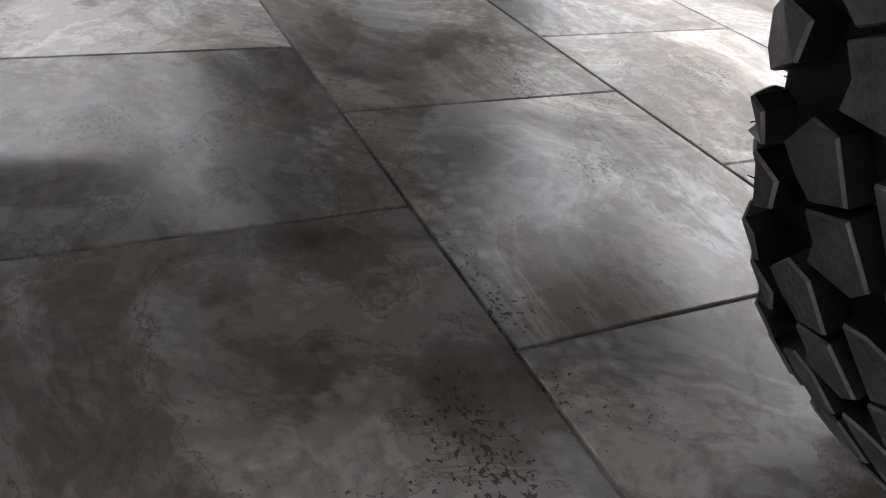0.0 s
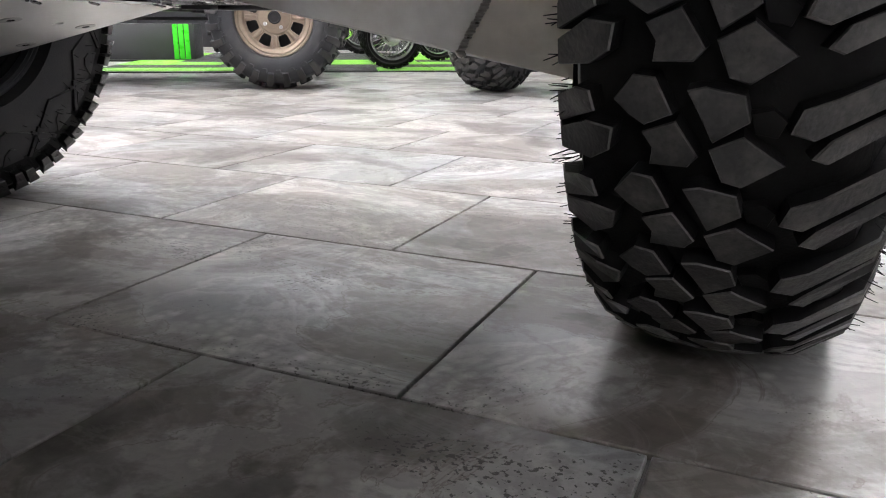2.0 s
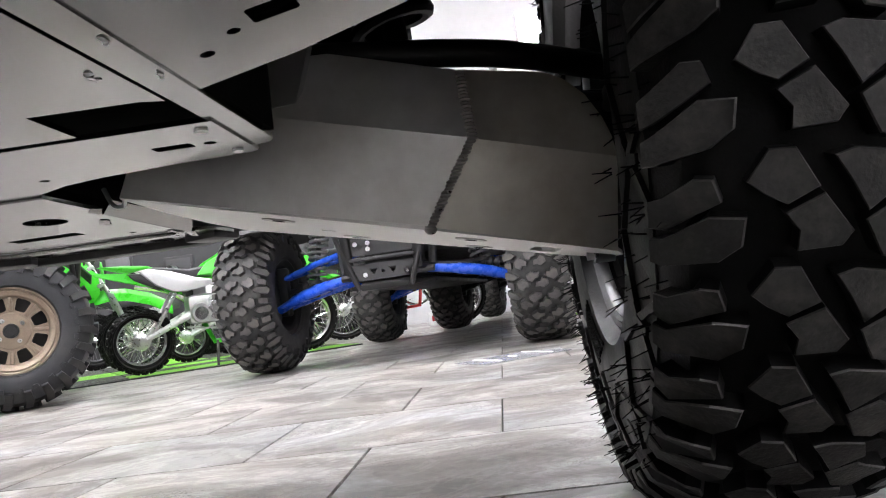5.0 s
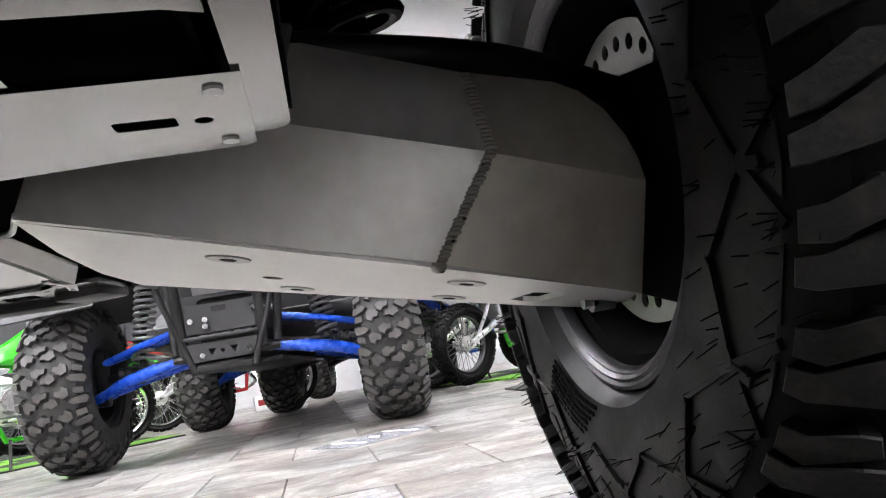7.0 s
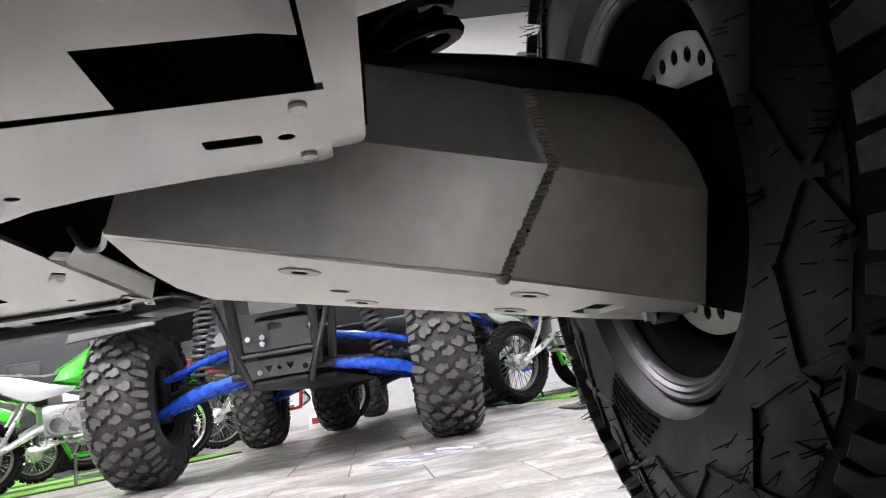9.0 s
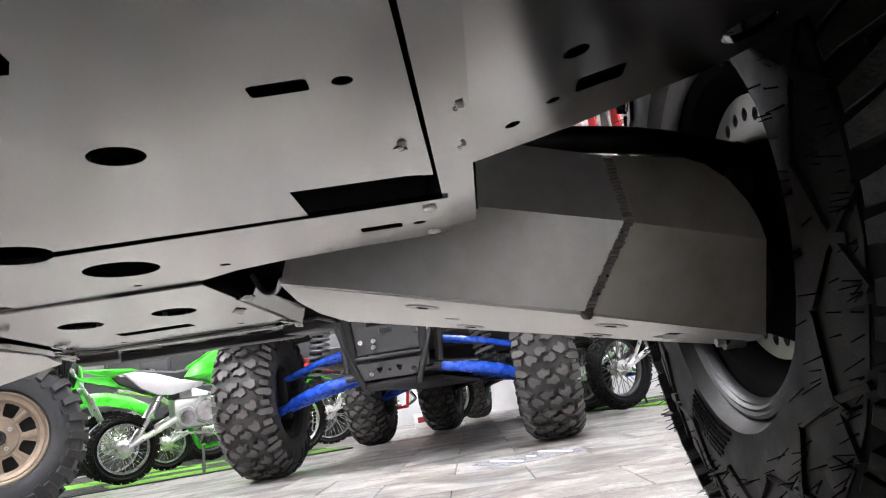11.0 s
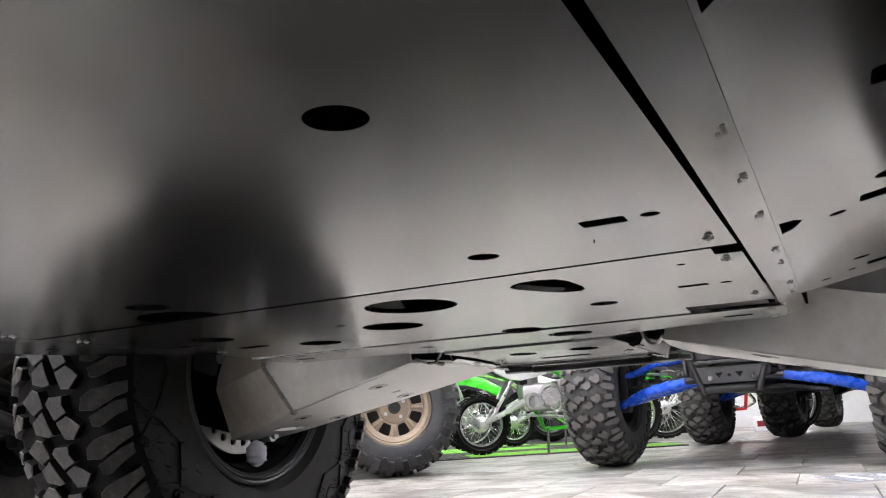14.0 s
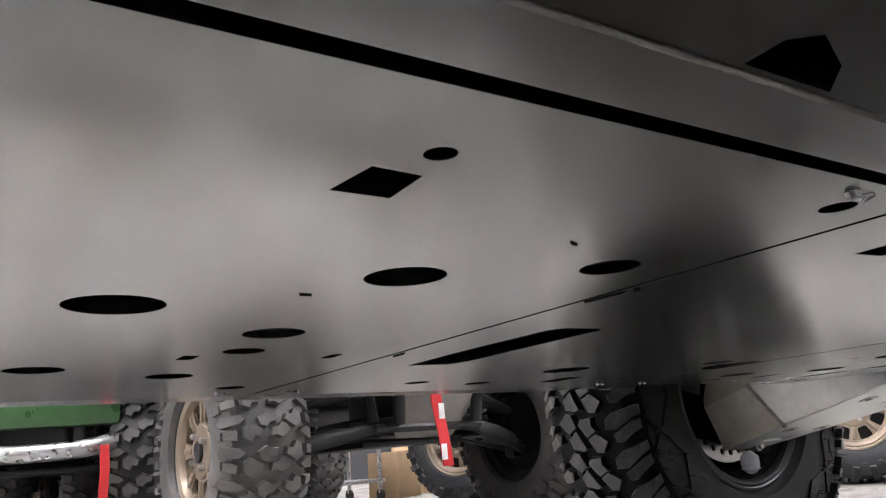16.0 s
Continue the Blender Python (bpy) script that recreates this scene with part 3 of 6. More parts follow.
def spoked_rim(r, hw, spokes, dish, material):
    """A barrel as the wheel's own mesh, with ring, hub and pairs of spokes as parts."""
    me = mesh_of("wheel", rim_mesh(r, hw), material, 35)
    y, parts = hw * dish, []
    bm = bmesh.new()
    lathe(bm, [(y + 0.012, r * 0.97), (y + 0.022, r * 0.93), (y + 0.016, r * 0.80), (y - 0.006, r * 0.80), (y - 0.006, r * 0.97)], 64, True)
    parts.append(("rim_ring", mesh_of("rim_ring", bm, material, 35), 0))
    bm = bmesh.new()
    lathe(bm, [(y + 0.012, r * 0.42), (y + 0.022, r * 0.36), (y + 0.030, r * 0.20), (y + 0.030, 0.0005), (y - 0.02, 0.0005), (y - 0.02, r * 0.42)], 48)
    parts.append(("wheel_centre", mesh_of("wheel_centre", bm, material, 35), 0))
    bm = bmesh.new()
    box(bm, (r * 0.56, 0.026, r * 0.13), pose(r * 0.60, y + 0.004, 0), 0.006)
    spoke = mesh_of("spoke", bm, material, 35)
    parts += [("spoke", spoke, -2 * math.pi * k / spokes + d) for k in range(spokes) for d in (-0.14, 0.14)]
    RIM_PARTS[me.name] = parts
    return me


RIM_PARTS = {}


def wheel(parent, m, tyre_me, rim_me, extras, label=""):
    """A wheel (its rim) with tyre and small parts, from shared meshes, outer face along +y."""
    w = new("wheel", rim_me)
    w.parent, w.matrix_basis = parent, m
    t = new("tyre", tyre_me)
    t.parent = w
    t["label"] = label or "black knobbly off-road tyre"
    for nm, me, turn in RIM_PARTS.get(rim_me.name, ()):
        o = new(nm, me)
        o.parent, o.matrix_basis = w, Matrix.Rotation(turn, 4, "Y")
    for nm, me, lb in extras:
        e = new(nm, me)
        e.parent = w
        if lb:
            e["label"] = lb
        if nm == "spokes":
            e["kind"] = "stuff"
    return w


R_MAIN, HW_MAIN, RIM_MAIN, AXLE, TURN = 0.405, 0.100, 0.195, 0.390, 12.0
def loaded(bm):
    """Flattens the tyre where it bears on the floor and lets its side walls bulge there."""
    c, d = math.cos(radians(TURN)), math.sin(radians(TURN))
    for v in bm.verts:
        h = -v.co.x * d + v.co.z * c
        if h < -AXLE + 0.05:
            v.co.y *= 1 + 0.05 * min(1.0, (-AXLE + 0.05 - h) / 0.05)
        if h < -AXLE:
            up = (-AXLE - h) * 0.985
            v.co.x, v.co.z = v.co.x - d * up, v.co.z + c * up
    return bm


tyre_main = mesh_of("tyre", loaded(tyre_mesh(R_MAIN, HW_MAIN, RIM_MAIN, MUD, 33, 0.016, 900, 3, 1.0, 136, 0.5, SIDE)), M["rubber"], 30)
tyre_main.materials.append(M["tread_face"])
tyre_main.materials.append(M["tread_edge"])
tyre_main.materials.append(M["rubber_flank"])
# barrel in near black, shade of the wheel's inside put into its colour
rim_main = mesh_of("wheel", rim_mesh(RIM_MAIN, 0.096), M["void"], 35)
bm = bmesh.new()
for side in (1, -1):
    lathe(bm, [(side * y, r) for y, r in ((0.0965, 0.208), (0.102, 0.2075), (0.104, 0.2035), (0.101, 0.200), (0.103, 0.197), (0.099, 0.1935), (0.100, 0.191), (0.094, 0.187), (0.088, 0.186), (0.088, 0.19), (0.094, 0.196))], 72, True)
lip_me = mesh_of("rim_lip", bm, M["rim_grey"], 35)


def brake_disc_mesh():
    bm = bmesh.new()
    holes = [circle(0.128 * math.cos(a), 0.128 * math.sin(a), 0.0078, 12) for a in [k * math.pi / 14 for k in range(28)]]
    slab(bm, circle(0, 0, 0.15, 64), -0.0025, 0.0025, holes + [circle(0, 0, 0.095, 48)])
    bmesh.ops.transform(bm, matrix=pose(0, -0.05, 0, 90), verts=bm.verts)
    return bm


disc_me = mesh_of("brake_disc", brake_disc_mesh(), M["rim_pale"], 30)
bm = bmesh.new()
lathe(bm, [(0.07, 0.0005), (0.07, 0.06), (0.03, 0.075), (-0.05, 0.07), (-0.09, 0.05), (-0.11, 0.035), (-0.11, 0.0005)], 32)
for k in range(5):
    a = k * 2 * math.pi / 5
    rod(bm, (0.095 * math.cos(a), 0.03, 0.095 * math.sin(a)), (0.03 * math.cos(a), 0.05, 0.03 * math.sin(a)), 0.02, 8)
lathe(bm, [(0.035, 0.192), (0.05, 0.17), (0.05, 0.06), (0.03, 0.06), (0.028, 0.17), (0.02, 0.192)], 40, True)
# hub in the same near black, so the wheel's inside stays dark
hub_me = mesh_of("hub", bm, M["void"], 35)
bm = bmesh.new()
box(bm, (0.07, 0.05, 0.12), pose(-0.125, -0.05, 0.03), 0.01)
box(bm, (0.05, 0.06, 0.20), pose(-0.02, -0.075, 0.0), 0.015)
lathe(bm, [(-0.062, 0.0005), (-0.062, 0.088), (-0.07, 0.088), (-0.07, 0.0005)], 32)
for z, x in ((0.10, -0.07), (-0.10, -0.02), (0.02, -0.10), (-0.04, -0.09)):
    ball(bm, (x, -0.10, z), 0.017, 2, (1, 1.2, 1))
caliper_me = mesh_of("brake_caliper", bm, M["black"], 35)
# added black plate, hides the disc where the dark knuckle would cover it
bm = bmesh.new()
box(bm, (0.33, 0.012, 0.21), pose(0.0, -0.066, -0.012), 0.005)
disc_mask_me = mesh_of("splash_shield", bm, M["void"], 35)
bm = bmesh.new()
rod(bm, (0, -0.10, 0), (0, -0.122, 0), 0.011, 12)
rod(bm, (0, -0.122, 0), (0, -0.130, 0), 0.007, 6)
kbolt_me = mesh_of("knuckle_bolt", bm, M["steel"], 35)
MAIN_EXTRAS = [("rim_lip", lip_me, "machined grey rim lip"), ("brake_disc", disc_me, "drilled steel brake disc"), ("hub", hub_me, ""), ("brake_caliper", caliper_me, ""), ("splash_shield", disc_mask_me, "matt black plate added over the brake disc")]


# ---- the vehicle in the middle ----
utv = thing("side_by_side_vehicle", pose(0, 0, 0), "black side-by-side off-road vehicle with satin aluminium skid plates underneath", "vehicle")


def mir(p, s):
    """Mirrors a point of the right-hand side across the centre line when s is -1."""
    return p if s > 0 else (p[0], 2 * CY - p[1], p[2])


FOLD, SEAM = 0.330, 0.308      # half widths of the flat belly
TH = 0.004


def cy(x):
    """The centre line of the belly plates, which sit a little askew."""
    return 0.101 - 0.022 * (x + 1.2)


def ylo(x):
    return cy(x) - SEAM + 0.0008 + 0.0034 * max(0.0, min(1.0, (-0.55 - x) / 0.6))


def yhi(x):
    return cy(x) + SEAM - 0.004


def skid(name, outline, holes, label="satin aluminium skid plate with punched holes"):
    bm = bmesh.new()
    slab(bm, outline, BELLY, BELLY + TH, holes)
    return part(name, bm, M["alu"], utv, label, 20)


# rear plate
skid("skid_plate", [(-2.0, ylo(-2)), (-1.0685, ylo(-1.07)), (-1.0685, yhi(-1.07)), (-2.0, yhi(-2))], [
    circle(-1.108, -0.098, 0.0125), circle(-1.182, -0.060, 0.0165), circle(-1.182, 0.073, 0.0165), circle(-1.273, 0.016, 0.020), circle(-1.175, 0.136, 0.0125),
    [(-1.254, -0.140), (-1.252, -0.159), (-1.237, -0.158), (-1.236, -0.140)], circle(-1.241, -0.172, 0.0042), circle(-1.276, 0.222, 0.0175), circle(-1.185, 0.259, 0.0165),
    circle(-1.110, 0.345, 0.012), circle(-1.094, -0.186, 0.006), rect(-1.112, -1.104, 0.145, 0.165), rect(-1.205, -1.195, 0.155, 0.175),
    circle(-1.38, 0.02, 0.02), circle(-1.42, 0.20, 0.016), circle(-1.36, -0.13, 0.012), circle(-1.48, 0.33, 0.016), rect(-1.36, -1.33, 0.26, 0.32)])
# middle plate
skid("skid_plate", [(-1.0655, ylo(-1.07)), (-0.5930, ylo(-0.58)), (-0.5930, yhi(-0.58)), (-1.0655, yhi(-1.07))], [
    [(-1.019, 0.203), (-1.021, 0.12), (-1.019, 0.040), (-1.012, 0.032), (-0.985, 0.029), (-0.979, 0.034), (-0.979, 0.10), (-0.978, 0.180), (-0.984, 0.196)],
    circle(-0.818, 0.238, 0.0225), [(-1.016, -0.150), (-1.018, -0.169), (-1.000, -0.172), (-0.998, -0.152)], circle(-1.008, -0.184, 0.0055), circle(-0.881, -0.129, 0.0105),
    circle(-0.657, -0.084, 0.0095), rect(-0.703, -0.689, -0.177, -0.154), circle(-0.697, -0.189, 0.0048), circle(-0.600, 0.206, 0.034), circle(-0.655, 0.185, 0.016), circle(-0.93, 0.33, 0.012),
    rect(-0.760, -0.735, 0.30, 0.345), circle(-0.845, 0.345, 0.014)])
# forward plate
skid("skid_plate", [(-0.564, ylo(-0.57)), (-0.566, ylo(-0.57) + 0.016), (-0.5870, ylo(-0.57) + 0.016), (-0.5870, yhi(-0.58)), (-0.2515, yhi(-0.25)), *[(-0.262 + 0.0225 * math.cos(radians(a)), 0.036 + 0.0225 * math.sin(radians(a))) for a in range(62, 299, 14)], (-0.2515, -0.145), (-0.307, -0.146), (-0.305, -0.212), (-0.300, ylo(-0.3))], [
    circle(-0.512, 0.042, 0.0385), circle(-0.407, 0.118, 0.030), [(-0.548, -0.060), (-0.556, -0.070), (-0.558, -0.083), (-0.552, -0.095), (-0.538, -0.100), (-0.507, -0.102), (-0.493, -0.100), (-0.485, -0.095), (-0.487, -0.082), (-0.501, -0.071), (-0.529, -0.057), (-0.540, -0.056)],
    circle(-0.399, -0.091, 0.0125), rect(-0.449, -0.438, -0.185, -0.162), circle(-0.442, -0.198, 0.0042), circle(-0.452, 0.15, 0.005), circle(-0.34, 0.25, 0.024), circle(-0.46, 0.30, 0.022),
    rect(-0.44, -0.425, 0.345, 0.37), circle(-0.545, -0.180, 0.003), rect(-0.38, -0.36, 0.30, 0.34)])
# scraped marks and torn edges
rng = random.Random(21)
for x, y, w, d, a in ((-1.151, -0.122, 0.006, 0.0008, 20), (-1.207, -0.021, 0.006, 0.0005, 0), (-1.062, -0.050, 0.026, 0.0022, 92), (-1.058, -0.068, 0.007, 0.0040, 60), (-1.061, 0.147, 0.018, 0.0016, 88), (-0.655, -0.150, 0.005, 0.0008, 15)):
    ring = [(w / 2 * math.cos(q * math.pi / 5) * rng.uniform(0.75, 1.1), d / 2 * math.sin(q * math.pi / 5) * rng.uniform(0.6, 1.3)) for q in range(10)]
    c, e = math.cos(radians(a)), math.sin(radians(a))
    bm = bmesh.new(); slab(bm, [(x + u * c - v * e, y + u * e + v * c) for u, v in ring], BELLY - 0.0006, BELLY + 0.001)
    part("scrape_mark", bm, M["void"], utv, "dark scraped mark in the plate", 20)
# nose plate with scalloped corners for the suspension arms
nose = [(-0.2485, CY - 0.328), (-0.150, CY - 0.328), (-0.146, CY - 0.322), (-0.142, CY - 0.256), (-0.133, CY - 0.194), (-0.122, CY - 0.155), (-0.098, CY - 0.115)]
nose = nose + [(x, 2 * CY - y) for x, y in nose[::-1]] + [(-0.262 + 0.0225 * math.cos(radians(a)), 0.036 + 0.0225 * math.sin(radians(a))) for a in (50, 25, 0, -25, -50)]
bm = bmesh.new()
slab(bm, nose, BELLY - 0.0012, BELLY + 0.0028, [rect(-0.201, -0.188, -0.199, -0.170), circle(-0.193, -0.211, 0.0045), circle(-0.184, 0.004, 0.026), rect(-0.101, -0.086, 0.031, 0.055), circle(-0.098, 0.085, 0.004), circle(-0.19, 0.19, 0.008),
     rect(-0.201, -0.188, 0.360, 0.389), circle(-0.12, 0.02, 0.0035), rect(-0.115, -0.103, 0.13, 0.15), circle(-0.150, -0.06, 0.004)])
part("nose_skid_plate", bm, M["alu"], utv, "satin aluminium nose skid plate", 20)
# front skid under the differential
fr = [(-0.094, CY - 0.118), (0.02, CY - 0.119), (0.165, CY - 0.129), (0.186, CY - 0.10)]
fr = fr + [(x, 2 * CY - y) for x, y in fr[::-1]]
bm = bmesh.new()
slab(bm, fr, lambda x, y: BELLY - 0.0035 - 0.02 * max(0, x), lambda x, y: BELLY + 0.0005 - 0.02 * max(0, x), [circle(0.02, 0.137, 0.021), circle(0.02, 0.045, 0.021), rect(0.10, 0.122, 0.06, 0.14), circle(0.155, 0.02, 0.004), circle(0.165, 0.16, 0.004)])
part("front_skid_plate", bm, M["alu"], utv, "satin aluminium front skid plate", 20)
lip = [(0.196, CY - 0.105), (0.176, CY - 0.128), (0.186, CY - 0.158), (0.244, CY - 0.166), (0.252, CY - 0.12), (0.254, CY)]
lip = lip + [(x, 2 * CY - y) for x, y in lip[-2::-1]]
bm = bmesh.new()
slab(bm, lip, BELLY - 0.011, BELLY - 0.007, [rect(0.222, 0.244, 0.045, 0.085), rect(0.214, 0.240, 0.002, 0.032), rect(0.222, 0.244, 0.105, 0.145), rect(0.214, 0.240, 0.158, 0.188), circle(0.206, -0.012, 0.003), circle(0.205, 0.205, 0.003)])
part("front_lip", bm, M["alu"], utv, "satin aluminium front lip with slots", 20)
for s in (1, -1):
    bm = bmesh.new()
    sheet(bm, [[mir((x, y0, BELLY - 0.006 - 0.02 * max(0, x)), s) for x, y0 in ((-0.03, -0.031), (0.06, -0.034), (0.158, -0.038))], [mir((x, y0 - 0.010, BELLY - 0.009 - 0.02 * max(0, x)), s) for x, y0 in ((-0.03, -0.031), (0.06, -0.034), (0.158, -0.038))], [mir((x, y0 - 0.016, BELLY + 0.002), s) for x, y0 in ((-0.026, -0.031), (0.06, -0.034), (0.15, -0.038))]], 0.003)
    part("front_rail", bm, M["alu"], utv, "folded aluminium rail")
    for x, y0, w, rz in ((0.014, -0.020, 0.016, 30), (0.150, -0.034, 0.018, -20), (0.185, -0.040, 0.022, 10), (-0.055, -0.048, 0.014, 40)):
        bm = bmesh.new(); box(bm, (w, 0.010, 0.0025), pose(*mir((x, y0, BELLY - 0.013), s), 9, 7, rz), 0.001)
        ball(bm, mir((x + 0.006, y0, BELLY - 0.014), s), 0.0035, 1, (1.2, 1, 0.6))
        part("fixing_tab", bm, M["alu"], utv, "bent bright metal fixing tab")
    bm = bmesh.new(); tube(bm, curve([mir(p, s) for p in ((-0.040, -0.050, 0.385), (-0.044, -0.060, 0.368), (-0.048, -0.072, 0.366), (-0.068, -0.082, 0.372))]), 0.0022, 6)
    part("wire_clip", bm, M["steel"], utv, "bent wire clip")
bm = bmesh.new()
box(bm, (0.03, 0.24, 0.012), pose(0.282, CY, BELLY - 0.012), 0.003)
for y in (-0.10, 0.10):
    box(bm, (0.05, 0.05, 0.012), pose(0.25, CY + y * 1.35, BELLY - 0.012, 0, 0, 20 * (1 if y > 0 else -1)), 0.003)
part("skid_bracket", bm, M["black"], utv)
for s in (1, -1):
    # narrow rail beside the flat plates, with torn fixing tabs
    bm = bmesh.new()
    slab(bm, [(-2.0, cy(-2) - s * FOLD), (-0.174, cy(-0.17) - s * FOLD), (-0.167, cy(-0.17) - s * (FOLD - 0.002)), (-0.163, cy(-0.16) - s * (FOLD - 0.008)), (-0.162, cy(-0.162) - s * (SEAM + 0.0015)), (-2.0, cy(-2) - s * (SEAM + 0.0015))], BELLY + 0.0005, BELLY + 0.0045)
    part("side_rail", bm, M["alu"], utv, "satin aluminium side rail", 20)
    # flange takes the void black so the gap beside it looks unlit
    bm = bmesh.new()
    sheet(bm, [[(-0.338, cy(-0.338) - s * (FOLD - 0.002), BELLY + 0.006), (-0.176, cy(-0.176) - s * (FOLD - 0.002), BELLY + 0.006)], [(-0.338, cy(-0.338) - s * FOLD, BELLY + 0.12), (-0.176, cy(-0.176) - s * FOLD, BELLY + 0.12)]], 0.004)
    part("rail_flange", bm, M["void"], utv, "upright flange, black to match the dark gap")
    bm = bmesh.new()
    sheet(bm, [[(-0.1755, cy(-0.176) - s * FOLD, BELLY + 0.003), (-0.166, cy(-0.166) - s * (FOLD - 0.004), BELLY + 0.003), (-0.163, cy(-0.163) - s * (FOLD - 0.012), BELLY + 0.003)], [(-0.1755, cy(-0.176) - s * FOLD, BELLY + 0.12), (-0.166, cy(-0.166) - s * (FOLD - 0.004), BELLY + 0.12), (-0.163, cy(-0.163) - s * (FOLD - 0.012), BELLY + 0.12)]], 0.003)
    part("rail_corner", bm, M["alu_guard"], utv, "folded aluminium corner")
    rng = random.Random(4)
    for x in (-0.345, -0.40, -0.50, -0.555, -0.66, -0.735, -0.80, -0.93, -1.02, -1.12) if s > 0 else ():
        y = cy(x) - s * (FOLD - 0.004)
        bm = bmesh.new()
        box(bm, (rng.uniform(0.004, 0.009), rng.uniform(0.002, 0.0035), 0.0010), pose(x, y, BELLY - 0.0002, rng.uniform(-14, 14), rng.uniform(-10, 10), rng.uniform(-15, 15)), 0.0008)
        ball(bm, (x + 0.006, y + s * 0.002, BELLY + 0.0002), 0.0014, 1, (1.3, 1, 0.5))
        part("fixing_tab", bm, M["steel"], utv, "bent bright metal fixing tab")
    for x in (-0.622, -0.546, -1.03, -1.10, -0.355):
        y = cy(x) - s * (SEAM - 0.012)
        bm = bmesh.new()
        box(bm, (0.0055, 0.0032, 0.0007), pose(x, y + s * 0.002, BELLY - 0.0006, 10, -6, 35), 0.0003)
        box(bm, (0.0042, 0.0018, 0.0006), pose(x + 0.004, y, BELLY - 0.0007, -12, 8, 70), 0.0002)
        rod(bm, (x - 0.006, y, BELLY + 0.001), (x - 0.005, y, BELLY - 0.0005), 0.0025, 10)
        part("plate_bolt", bm, M["steel"], utv, "torn bright metal plate tab")
    for x in (-0.232, -0.160):
        bm = bmesh.new()
        bolt(bm, (x, CY - s * 0.315, BELLY - 0.0012), (0, 0, -1), 0.0030, 0.0010)
        part("plate_bolt", bm, M["steel"], utv, "bright steel plate bolt")
    # outer panel that rises towards the sill
    def rise(x, y):
        return BELLY + 0.002 + (0.20 if s > 0 else 0.065) * max(0.0, abs(y - cy(x)) - FOLD)
    pts = [(-0.305, FOLD), (-0.308, 0.39), (-0.325, 0.47), (-0.40, 0.56), (-0.55, 0.60), (-2.0, 0.60), (-2.0, FOLD + 0.0), (-0.68, FOLD), (-0.615, FOLD), (-0.585, FOLD)]
    hol = [rect(-0.622, -0.606, 0.373, 0.397), circle(-0.597, 0.362, 0.0045), circle(-0.652, 0.386, 0.007), rect(-0.377, -0.360, 0.383, 0.407), circle(-0.345, 0.352, 0.004), circle(-0.365, 0.471, 0.014), circle(-0.41, 0.378, 0.006), circle(-0.47, 0.44, 0.009), circle(-0.36, 0.372, 0.0035), rect(-0.80, -0.784, 0.373, 0.397), circle(-0.86, 0.42, 0.012), rect(-1.02, -1.0, 0.38, 0.405),
           [(-0.618, FOLD + 0.002), (-0.588, FOLD + 0.002), (-0.594, FOLD + 0.009), (-0.609, FOLD + 0.014), (-0.616, FOLD + 0.010)], [(-1.208, FOLD + 0.002), (-1.178, FOLD + 0.002), (-1.185, FOLD + 0.009), (-1.199, FOLD + 0.014), (-1.206, FOLD + 0.010)], [(-0.913, FOLD + 0.002), (-0.883, FOLD + 0.002), (-0.890, FOLD + 0.009), (-0.904, FOLD + 0.014), (-0.911, FOLD + 0.010)]]
    ref = lambda lp: [(x, cy(x) - s * h) for x, h in lp]
    bm = bmesh.new()
    slab(bm, ref(pts), rise, lambda x, y: rise(x, y) + TH, [ref([(x, y) for x, y in h]) for h in hol])
    part("side_panel", bm, M["alu"], utv, "satin aluminium outer belly panel with slots", 20)
    # added black web, stops light leaking through the panel's slots and seams
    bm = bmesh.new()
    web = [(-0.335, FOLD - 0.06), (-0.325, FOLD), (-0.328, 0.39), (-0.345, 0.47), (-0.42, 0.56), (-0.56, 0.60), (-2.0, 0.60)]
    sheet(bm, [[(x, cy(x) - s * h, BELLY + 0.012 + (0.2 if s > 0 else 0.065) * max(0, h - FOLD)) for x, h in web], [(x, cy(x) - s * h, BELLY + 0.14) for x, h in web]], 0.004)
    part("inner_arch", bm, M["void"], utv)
    # suspension arm guard: floor, leaning wall with two bends
    k, z0 = 0.221, 0.3843
    zf = lambda y: z0 + k * y
    g = lambda *p: mir(p, s)
    bm = bmesh.new()
    out = [(-0.076, -0.083), (-0.006, -0.347), (0.054, -0.522), (0.12, -0.538), (0.195, -0.532), (0.215, -0.48), (0.25, -0.088), (0.17, -0.070), (0.05, -0.070)]
    ho = [circle(0.12, -0.221, 0.0085), [(0.170, -0.441), (0.102, -0.445), (0.096, -0.458), (0.105, -0.474), (0.170, -0.470), (0.178, -0.456)], circle(0.017, -0.195, 0.006), circle(0.19, -0.240, 0.006), circle(0.067, -0.379, 0.006), circle(0.184, -0.384, 0.006)]
    yy = (lambda y: y) if s > 0 else (lambda y: 2 * CY - y)
    slab(bm, [(x, yy(y)) for x, y in out], lambda x, y: zf(yy(y)), lambda x, y: zf(yy(y)) + 0.005, [[(x, yy(y)) for x, y in h] for h in ho])
    guard = part("suspension_arm_guard", bm, M["alu_guard"], utv, "welded aluminium guard plate under the suspension arm", 20)
    def rows_of(*rows):
        """Straight edges cut into short steps."""
        out = []
        for a, c in rows:
            a, c = Vector(a), Vector(c)
            out.append([a.lerp(c, q / 4) for q in range(5)])
        return out
    bm = bmesh.new()
    sheet(bm, rows_of((g(-0.076, -0.083, 0.366), g(-0.0065, -0.343, 0.3125)), (g(-0.0505, -0.105, 0.4530), g(-0.0185, -0.391, 0.387)), (g(-0.022, -0.16, 0.515), g(0.002, -0.387, 0.457))), -0.004)
    part("inner_wall", bm, M["alu_raw"], guard, "bent raw aluminium sheet", 13)
    bm = bmesh.new()
